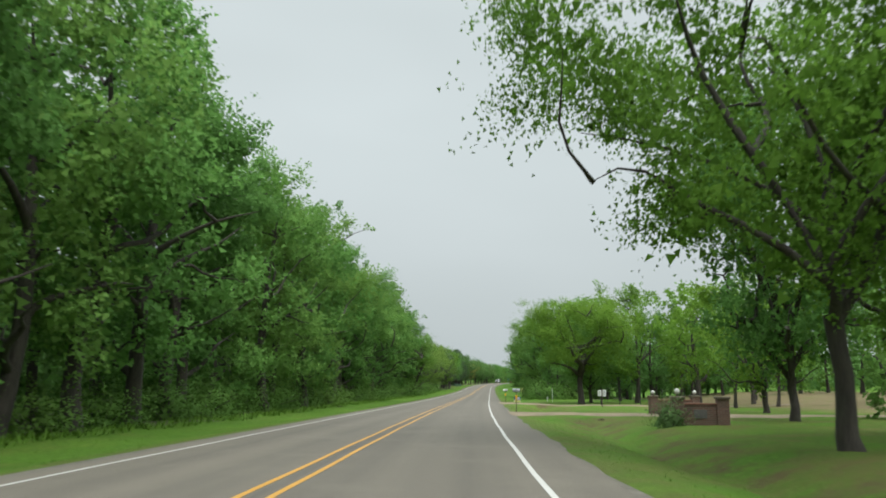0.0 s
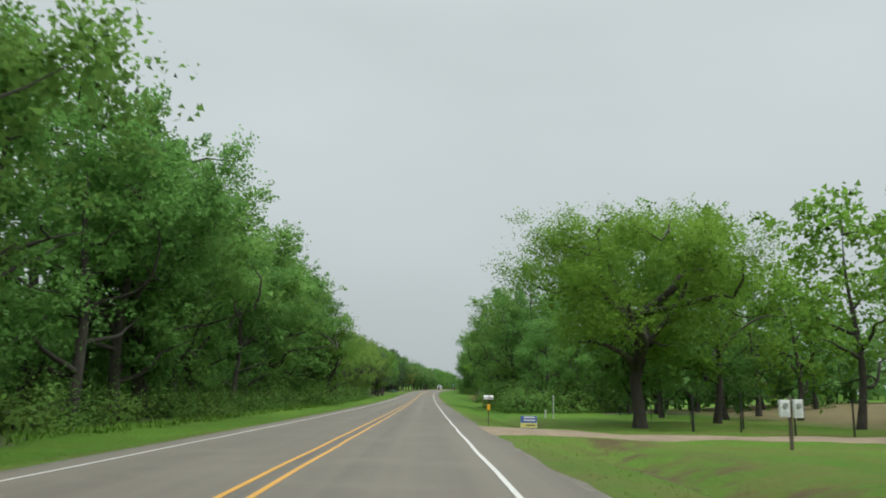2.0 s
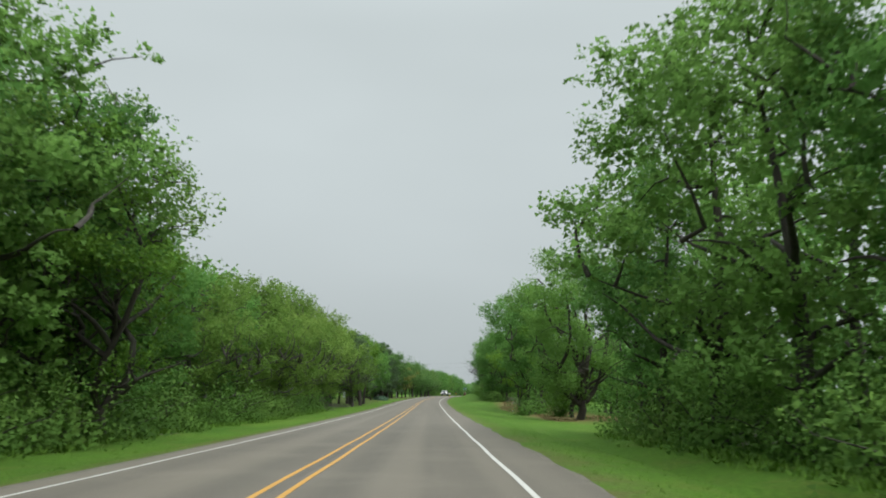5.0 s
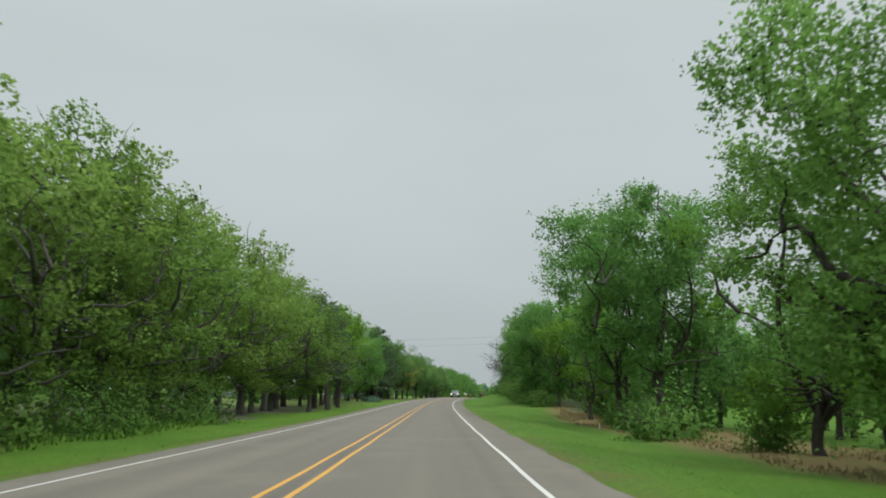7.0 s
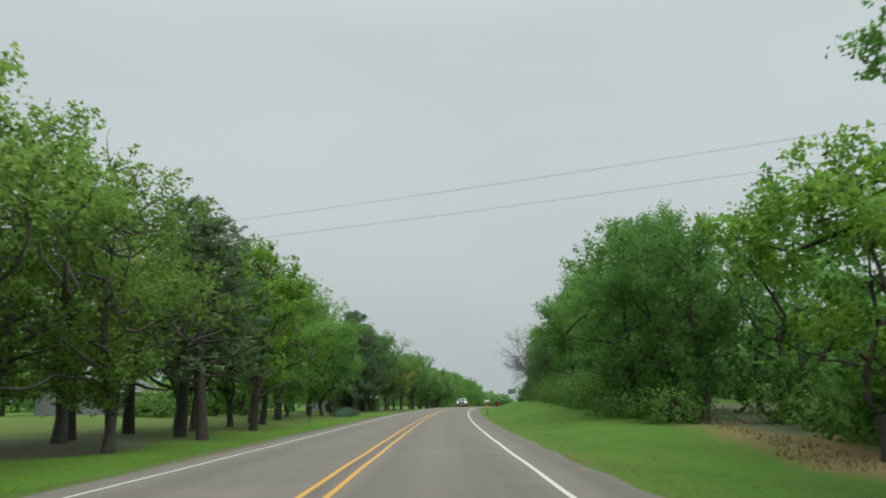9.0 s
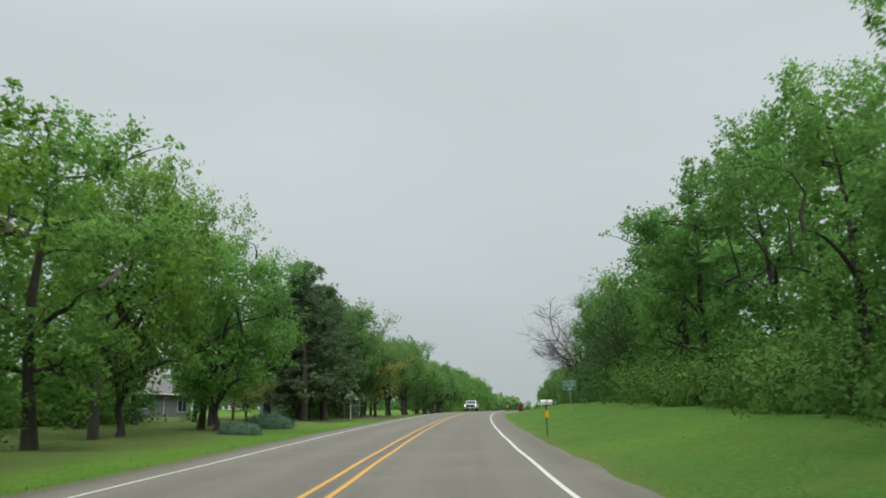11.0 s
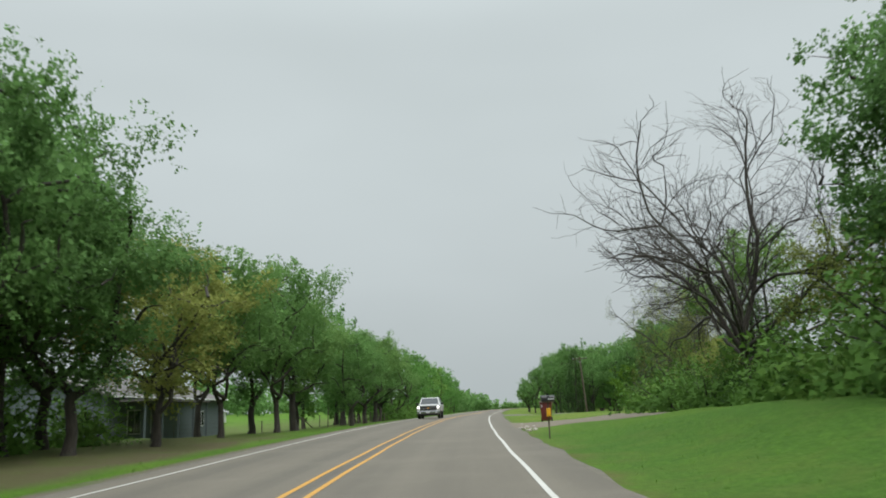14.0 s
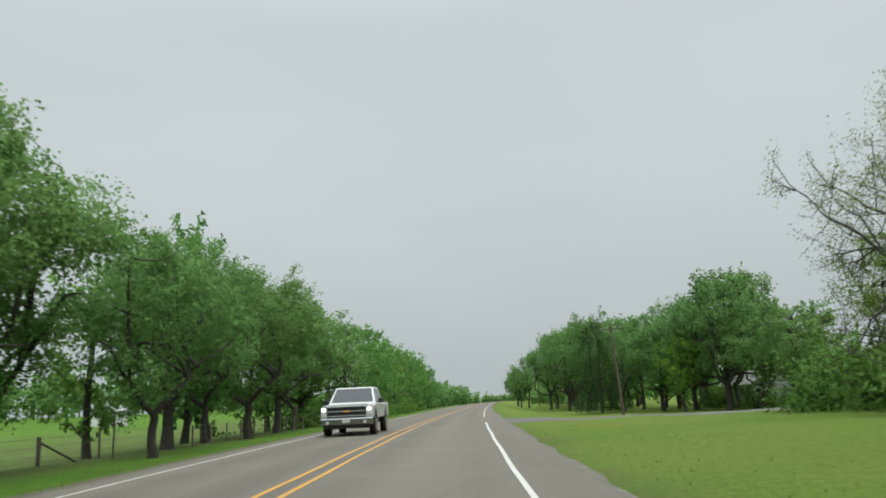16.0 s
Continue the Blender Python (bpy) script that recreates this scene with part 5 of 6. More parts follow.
def profile(bm, pts, x0, x1):
    """A closed outline in the y-z plane, drawn out from x0 to x1."""
    f = [bm.verts.new((x0, y, z)) for y, z in pts]
    g = [bm.verts.new((x1, y, z)) for y, z in pts]
    bm.faces.new(f[::-1])
    bm.faces.new(g)
    for i in range(len(pts)):
        j = (i + 1) % len(pts)
        bm.faces.new((f[i], f[j], g[j], g[i]))
    bmesh.ops.recalc_face_normals(bm, faces=bm.faces)
    return bm


B = bmesh.new


def stand(name, s, o, label, category, group="", turn=0.0, lift=0.0):
    """An empty base for a thing; its x points to the right of the road, its y along it."""
    root = new(name)
    x, y, z = road(s, o, float(level(s, o)) - 0.035 + lift)
    root.matrix_world = Matrix.Translation((x, y, z)) @ Matrix.Rotation(bearing(s) + turn, 4, "Z")
    return tagged(root, label, category, group)


def mailbox(s, o, paint, label, digits, ink, plate=None, tube=True, flip=1.0, h=1.12):
    """Rural mailbox: a tunnel-shaped box with door, flag and number plate on a post, over a yellow newspaper tube."""
    g = -float(level(s, o)) + 0.035
    r = stand("mailbox", s, o, label, "mailbox", "roadside mailboxes")
    z = g + h
    arch = [(-0.115, 0), (0.115, 0)] + [(0.115 * math.cos(a), 0.085 + 0.105 * math.sin(a)) for a in np.linspace(0, math.pi, 11)]
    b = profile(B(), [(y, z + q) for y, q in arch], -0.2, 0.22)
    part("box", b, paint, r, smooth=False)
    b = profile(B(), [(y * 1.06, z - 0.006 + q * 1.05) for y, q in arch], -0.222, -0.2)
    d = part("door", b, paint, r)
    part("door_pull", box(B(), 0.03, 0.03, 0.05, -0.232, 0, z + 0.165, 0.006), STEEL, d, "small metal door pull")
    fl = B()
    box(fl, 0.02, 0.012, 0.18, -0.02, -0.122, z + 0.09)
    box(fl, 0.06, 0.012, 0.035, 0.02, -0.122, z + 0.15, 0.003)
    part("flag", fl, STEEL if paint is MAIL_WHITE else BLACK_BAR, r, "thin signal flag folded against the side")
    if plate:
        part("number_plate", box(B(), 0.22, 0.008, 0.095, 0.1, -0.118, z + 0.065, 0.002), plate, r, "pale plate with dark bars")
    for k in range(digits):
        part("bar", box(B(), 0.025, 0.008, 0.058, 0.02 + (0.165 / max(1, digits - 1)) * k, -0.124, z + 0.065, 0.002), ink, r)
    low = float(level(s, o)) * 0 - 0.1
    part("post", box(B(), 0.045, 0.05, z - low, 0.0, 0.05, (z + low) / 2, 0.006), POLE_WOOD, r, "thin dark wooden post")
    part("bracket", box(B(), 0.36, 0.14, 0.025, 0, 0, z - 0.014, 0.004), WOOD, r)
    if tube:
        b = B()
        box(b, 0.135, 0.115, 0.27, 0.0, -0.05, z - 0.36, 0.014)
        t = part("newspaper_tube", b, YELLOW, r, "yellow plastic newspaper tube")
        for q in (0.105, -0.105):
            part("rivet", rod(B(), 0.008, (0, -0.113, z - 0.36 + q), (0, -0.1, z - 0.36 + q), 8), BLACK, t)
        part("hanger", box(B(), 0.05, 0.02, 0.14, 0, -0.01, z - 0.16, 0.004), POLE_WOOD, r)
    return r


mailbox(49.0, 5.15, GREY_METAL, "grey metal mailbox with pale plate over a yellow newspaper tube", 4, BLACK_BAR, WHITE, h=1.16)
mailbox(84.0, 5.25, MAIL_WHITE, "white metal mailbox with dark bars over a yellow newspaper tube", 4, BLACK_BAR, h=1.08)
mailbox(289.7, 5.25, MAIL_WHITE, "dented white mailbox with two dark bars over a yellow newspaper tube", 2, BLACK_BAR, h=1.1)
mailbox(350.1, 5.15, BLACK, "black mailbox with pale bars over a yellow newspaper tube", 4, WHITE, h=1.12)
mailbox(275.9, -8.6, BLACK, "black mailbox on a pale post beside the lawn", 3, WHITE, tube=False, h=1.05)
mailbox(288.3, -16.0, WHITE, "small white mailbox on a post among lawn trees", 0, BLACK_BAR, tube=False, h=1.0)


def letters(text, size, parent, at, material, step):
    """Each letter a mesh of its own, set side by side round the middle."""
    for k, ch in enumerate(text):
        if ch == " ":
            continue
        cu = bpy.data.curves.new("text", "FONT")
        cu.body, cu.size, cu.align_x, cu.align_y, cu.extrude = ch, size, "CENTER", "CENTER", 0.002
        tmp = bpy.data.objects.new("text", cu)
        me = bpy.data.meshes.new_from_object(tmp)
        bpy.data.objects.remove(tmp)
        me.materials.clear()
        me.materials.append(material)
        ob = new("letter" if ch.isalpha() else "digit", me)
        ob.parent = parent
        ob.matrix_local = at @ Matrix.Translation(((k - (len(text) - 1) / 2) * step, 0, 0))


def road_sign(s, o):
    """Green county road sign with a white border, lettering and arrow on a steel post."""
    r = stand("road_sign", s, o, "green county road sign with white lettering on a steel post", "road sign", turn=radians(-6))
    r.matrix_world = r.matrix_world @ Matrix.Rotation(radians(-2.5), 4, "Y")
    g = -float(level(s, o)) + 0.035
    z = g + 2.22
    panel = part("panel", box(B(), 0.84, 0.012, 0.58, 0, 0, z, 0.004), GREEN_SIGN, r, "green reflective panel")
    b = B()
    for dx, dz, w, h in ((0, 0.272, 0.82, 0.016), (0, -0.272, 0.82, 0.016), (0.402, 0, 0.016, 0.56), (-0.402, 0, 0.016, 0.56)):
        box(b, w, 0.004, h, dx, -0.009, z + dz)
    part("border", b, WHITE, panel)
    face = Matrix.Rotation(radians(90), 4, "X")
    letters("CO RD", 0.15, panel, Matrix.Translation((0, -0.01, z + 0.175)) @ face, WHITE, 0.115)
    letters("43360", 0.22, panel, Matrix.Translation((0, -0.01, z + 0.005)) @ face, WHITE, 0.135)
    b = B()
    box(b, 0.2, 0.004, 0.035, -0.04, -0.01, z - 0.185)
    v = [b.verts.new(p) for p in ((0.06, -0.0115, z - 0.135), (0.06, -0.0115, z - 0.235), (0.16, -0.0115, z - 0.185))]
    b.faces.new(v)
    part("arrow", b, WHITE, panel)
    b = B()
    box(b, 0.05, 0.006, z + 0.2, 0, 0.015, (z + 0.2) / 2 - 0.15)
    box(b, 0.012, 0.03, z + 0.2, -0.022, 0.03, (z + 0.2) / 2 - 0.15)
    box(b, 0.012, 0.03, z + 0.2, 0.022, 0.03, (z + 0.2) / 2 - 0.15)
    part("post", b, STEEL, r, "galvanised channel post")
    return r


road_sign(310.2, 8.6)


def yard_sign(s, o):
    r = stand("yard_sign", s, o, "blue and yellow campaign-style yard sign on wire legs in the grass", "yard sign", turn=radians(-12))
    z = 0.42
    p = part("panel", box(B(), 0.62, 0.008, 0.44, 0, 0, z, 0.002), WHITE, r)
    part("upper_field", box(B(), 0.61, 0.004, 0.25, 0, -0.007, z + 0.09), BLUE, p, "blue printed upper half")
    part("lower_field", box(B(), 0.59, 0.004, 0.155, 0, -0.007, z - 0.125), plain("yellow_print", (0.75, 0.72, 0.2), 0.5), p, "pale yellow printed lower half")
    for w, q in ((0.42, 0.165), (0.46, 0.06)):
        part("bar", box(B(), w, 0.003, 0.05, 0.02, -0.011, z + q), WHITE, p)
    part("bar", box(B(), 0.36, 0.003, 0.04, 0.06, -0.011, z - 0.125), BLACK_BAR, p)
    for x in (-0.24, 0.24):
        part("wire_leg", rod(B(), 0.006, (x, 0.008, -0.12), (x, 0.008, z + 0.2), 6), STEEL, r)


yard_sign(77.0, 6.25)


def white_post(name, s, o, h, r0, label, cap=None):
    r = stand(name, s, o, label, "marker post")
    part("shaft", rod(B(), r0, (0, 0, -0.15), (0, 0, h), 8), WHITE, r)
    part("cap", rod(B(), r0 * 1.15, (0, 0, h), (0, 0, h + (0.14 if cap else 0.03)), 8, r0 * 0.9), cap or WHITE, r)


white_post("marker_post", 108.0, 12.0, 1.75, 0.04, "tall thin white plastic marker post in the grass")
white_post("marker_post", 107.4, 11.3, 0.6, 0.07, "short stout white utility marker in the grass")
white_post("marker_post", 221.0, 12.5, 0.3, 0.035, "small white marker with a yellow top in the verge", YELLOW)
white_post("marker_post", 339.0, -10.6, 1.6, 0.04, "white marker post at the edge of the pines")
white_post("marker_post", 349.5, -17.0, 0.9, 0.05, "short white post among the pines")


def meter_post(s, o):
    """Posts with pale utility boxes at the edge of the lawn."""
    r = stand("utility_boxes", s, o, "two pale utility meter boxes on a dark post in the lawn", "utility box")
    part("post", box(B(), 0.09, 0.09, 1.75, 0, 0.06, 0.75, 0.006), POLE_WOOD, r)
    for x, w, h, z in ((-0.22, 0.3, 0.52, 1.25), (0.2, 0.28, 0.56, 1.25)):
        c = part("cabinet", box(B(), w, 0.16, h, x, -0.05, z, 0.012), WHITE, r, "pale grey-white metal cabinet")
        part("meter", rod(B(), 0.075, (x, -0.18, z + 0.1), (x, -0.125, z + 0.1), 14), STEEL, c, "round meter")
        part("hatch", box(B(), w * 0.7, 0.012, 0.16, x, -0.134, z - 0.14, 0.003), PLATE, c)


meter_post(71.0, 13.6)


def fence(name, pts, h, label, post_mat, wires=3, gap=3.0, brace=False, r0=0.05):
    """Wire fence along road points (s, o): posts, wires and, at its first post, a brace."""
    r = stand(name, pts[0][0], pts[0][1], label, "fence")
    inv = r.matrix_world.inverted()
    line = []
    for (s0, o0), (s1, o1) in zip(pts, pts[1:]):
        n = max(1, int(math.hypot(s1 - s0, o1 - o0) / gap))
        line += [(s0 + (s1 - s0) * k / n, o0 + (o1 - o0) * k / n) for k in range(n)]
    line.append(pts[-1])
    tops = []
    jit = random.Random(len(line))
    for k, (s, o) in enumerate(line):
        b = inv @ Vector(road(s, o, float(level(s, o)) - 0.12))
        t = b + Vector((jit.uniform(-0.03, 0.03), jit.uniform(-0.03, 0.03), h * jit.uniform(0.94, 1.08) + 0.1))
        part("post", rod(B(), r0 * (1.5 if k == 0 else 1), b, t, 7, r0 * (1.4 if k == 0 else 0.9)), post_mat, r)
        tops.append((b, t))
    for w in range(wires):
        f = 0.95 - 0.28 * w
        b = B()
        for (b0, t0), (b1, t1) in zip(tops, tops[1:]):
            rod(b, 0.005, b0 + (t0 - b0) * f, b1 + (t1 - b1) * f, 4)
        part("wire", b, OLD_WIRE, r)
    if brace:
        b0, t0 = tops[0]
        b1, _ = tops[1]
        part("brace", rod(B(), 0.045, t0 - Vector((0, 0, 0.15)), b0 + (b1 - b0) * 0.6 + Vector((0, 0, 0.1)), 7), post_mat, r, "diagonal wooden corner brace")
    return r


fence("wire_fence", [(86.4, 15.6), (84.6, 17.3), (80, 23)], 1.7, "short row of tall dark fence posts with wire on a lawn", BLACK, 1, 2.3, r0=0.045)
fence("wire_fence", [(92, 20.3), (114, 18.5)], 1.25, "thin dark steel fence posts with wire along the lawn", BLACK, 2, 6.0, r0=0.03)
fence("wire_fence", [(393.0, -12.6), (402.0, -10.2), (440, -10.0)], 1.0, "weathered wooden post and wire fence along a pasture", WOOD, 4, 2.4, True)
fence("wire_fence", [(393.0, -12.6), (388.0, -22.0), (384.0, -34)], 1.1, "weathered post and wire fence running back from the road", WOOD, 4, 3.0)
r = stand("fence_pole", 395.2, -10.9, "tall thin wooden pole beside the pasture fence", "pole")
part("shaft", rod(B(), 0.045, (0, 0, -0.2), (0.05, 0, 1.75), 8, 0.035), WOOD, r)


def brick_material():
    m, n, l, b = shader("brickwork", 0.9)
    tc = n.new("ShaderNodeTexCoord").outputs["Object"]
    sep, com = n.new("ShaderNodeSeparateXYZ"), n.new("ShaderNodeCombineXYZ")
    l.new(tc, sep.inputs[0])
    l.new(sep.outputs["X"], com.inputs["X"])
    l.new(sep.outputs["Z"], com.inputs["Y"])
    t = n.new("ShaderNodeTexBrick")
    t.inputs["Scale"].default_value = 1.0
    t.inputs["Brick Width"].default_value, t.inputs["Row Height"].default_value, t.inputs["Mortar Size"].default_value = 0.215, 0.075, 0.006
    t.inputs["Color1"].default_value, t.inputs["Color2"].default_value, t.inputs["Mortar"].default_value = (0.17, 0.085, 0.065, 1), (0.115, 0.062, 0.05, 1), (0.2, 0.18, 0.155, 1)
    l.new(com.outputs[0], t.inputs["Vector"])
    st = noise_node(n, l, tc, 2.2, 5)
    c = blend(n, l, t.outputs["Color"], (0.1, 0.08, 0.06), ramp_node(n, l, st.outputs["Fac"], [(0.5, (0, 0, 0)), (0.75, (0.6, 0.6, 0.6))]).outputs["Color"])
    l.new(c, b.inputs["Base Color"])
    bump(n, l, b, t.outputs["Fac"], -0.5, 0.01)
    return m


BRICKWORK = brick_material()


def gate_wall(s, o, length, h, turn, label, lamps):
    """Low brick entrance wall with end piers, coping and lamp globes."""
    r = stand("entrance_wall", s, o, label, "brick wall", "brick gateway", turn=turn)
    part("wall", box(B(), length, 0.26, h + 0.25, 0, 0, h / 2 - 0.125, 0.008), BRICKWORK, r, "red-brown brickwork")
    part("coping", box(B(), length + 0.05, 0.32, 0.07, 0, 0, h + 0.035, 0.01), BRICK, r)
    part("plaque", box(B(), 0.5, 0.03, 0.34, 0, -0.14, h * 0.55, 0.006), SHINGLE, r, "dark oval plaque")
    for k, x in enumerate((-length / 2 - 0.2, length / 2 + 0.2)):
        p = part("pier", box(B(), 0.46, 0.46, h + 0.45, x, 0, h / 2 + 0.02, 0.012), BRICKWORK, r)
        part("pier_cap", box(B(), 0.56, 0.56, 0.09, x, 0, h + 0.28, 0.015), CONCRETE, p)
        if lamps[k]:
            part("lamp_stem", rod(B(), 0.03, (x, 0, h + 0.3), (x, 0, h + 0.42), 8), BLACK, p)
            b = B()
            bmesh.ops.create_uvsphere(b, u_segments=14, v_segments=9, radius=0.115, matrix=Matrix.Translation((x, 0, h + 0.515)))
            part("lamp_globe", b, LAMP_GLASS, p, "white glass globe", True)


gate_wall(30.0, 11.5, 1.3, 0.78, radians(-8), "low red brick entrance wall beside a dirt drive", (1, 0))
gate_wall(47.5, 14.6, 2.2, 0.8, radians(8), "low red brick entrance wall with lamp globes on its piers", (1, 1))


def culvert(s, o, z, label, r0=0.2):
    r = stand("culvert", s, o, label, "culvert", "ditch culverts", lift=z)
    b = B()
    n = 20
    rings = []
    for y in np.linspace(0.2, 1.8, 10):
        rings.append([[b.verts.new((q * math.cos(a), y, q * math.sin(a))) for a in np.linspace(0, 2 * math.pi, n, endpoint=False)] for q in (r0 + 0.012 * math.sin(y * 20), r0 - 0.03)])
    for k in range(len(rings) - 1):
        for w in (0, 1):
            for j in range(n):
                q = (rings[k][w][j], rings[k][w][(j + 1) % n], rings[k + 1][w][(j + 1) % n], rings[k + 1][w][j])
                b.faces.new(q if w == 0 else q[::-1])
    for j in range(n):
        b.faces.new((rings[0][1][j], rings[0][1][(j + 1) % n], rings[0][0][(j + 1) % n], rings[0][0][j]))
    part("pipe", b, POLE_WOOD, r, "dark rusty corrugated pipe", True)
    rk = random.Random(int(s))
    for _ in range(9):
        b = B()
        bmesh.ops.create_icosphere(b, subdivisions=1, radius=rk.uniform(0.07, 0.17), matrix=Matrix.Translation((rk.uniform(-0.55, 0.55), rk.uniform(-0.35, 0.25), rk.uniform(-0.3, 0.25))))
        for v in b.verts:
            v.co += Vector((rk.uniform(-1, 1), rk.uniform(-1, 1), rk.uniform(-1, 1))) * 0.03
        part("stone", b, MUD, r)


culvert(39.8, 8.6, -0.3, "dark corrugated culvert mouth in the ditch under a dirt drive")
culvert(73.8, 8.8, -0.3, "dark corrugated culvert mouth in the ditch under a gravel drive")


def broken_edge(spots):
    """Lumps of pale broken concrete where a drive meets the road."""
    rk = random.Random(31)
    for s, o, size in spots:
        r = stand("concrete_lump", s, o, "broken lump of pale concrete at the road's edge", "rubble", "broken drive edge")
        b = B()
        bmesh.ops.create_icosphere(b, subdivisions=1, radius=size, matrix=Matrix.Translation((0, 0, 0.02)) @ Matrix.Diagonal((0.8, 1.5, 0.4, 1)))
        for v in b.verts:
            v.co += Vector((rk.uniform(-1, 1), rk.uniform(-1, 1), rk.uniform(-0.5, 0.5))) * size * 0.3
        part("lump", b, PALE_RUBBLE, r)


edge_rng = random.Random(17)
broken_edge([(357.5 + 0.62 * k + edge_rng.uniform(-0.2, 0.2), 4.95 + 0.35 * math.sin(k * 0.9) + 0.03 * k, edge_rng.uniform(0.07, 0.2)) for k in range(16)])


def wheelie_bin(s, o):
    """Tall wheeled rubbish bin, tapering to its foot."""
    r = stand("rubbish_bin", s, o, "dark red wheeled rubbish bin with a closed lid beside a drive", "rubbish bin", turn=radians(-9))
    b = B()
    lo = [b.verts.new((x * 0.25, y * 0.26, 0.06)) for x, y in ((-1, -1), (1, -1), (1, 1), (-1, 1))]
    hi = [b.verts.new((x * 0.33, y * 0.38, 1.06)) for x, y in ((-1, -1), (1, -1), (1, 1), (-1, 1))]
    for k in range(4):
        b.faces.new((lo[k], lo[(k + 1) % 4], hi[(k + 1) % 4], hi[k]))
    b.faces.new(lo[::-1])
    b.faces.new(hi)
    bmesh.ops.bevel(b, geom=list(b.edges), offset=0.035, segments=3, affect="EDGES", profile=0.5)
    body = part("body", b, RED_BIN, r, "dark red moulded plastic", True)
    rim = B()
    box(rim, 0.71, 0.8, 0.05, 0, 0, 1.05, 0.012)
    part("rim", rim, RED_BIN, body)
    lid = B()
    box(lid, 0.74, 0.86, 0.05, 0, 0, 1.1, 0.018)
    box(lid, 0.58, 0.68, 0.035, 0, 0, 1.135, 0.015)
    part("lid", lid, GREY_LID, r, "dusty faded red lid")
    part("handle", rod(B(), 0.018, (-0.28, 0.45, 1.06), (0.28, 0.45, 1.06), 8), RED_BIN, r)
    for k in range(3):
        part("bar", box(B(), 0.09, 0.004, 0.022, -0.22, -0.378 + 0.006 * k, 0.93 - 0.055 * k, rot=Matrix.Rotation(radians(-6), 4, "X")), WHITE, body)
    for x in (-0.29, 0.29):
        w = part("wheel", rod(B(), 0.14, (x - 0.03, 0.27, 0.12), (x + 0.03, 0.27, 0.12), 18), RUBBER, r)
        part("hub", rod(B(), 0.05, (x - 0.034, 0.27, 0.12), (x + 0.034, 0.27, 0.12), 12), STEEL, w)
    part("axle", rod(B(), 0.012, (-0.29, 0.27, 0.12), (0.29, 0.27, 0.12), 8), STEEL, r)


wheelie_bin(370.1, 6.75)


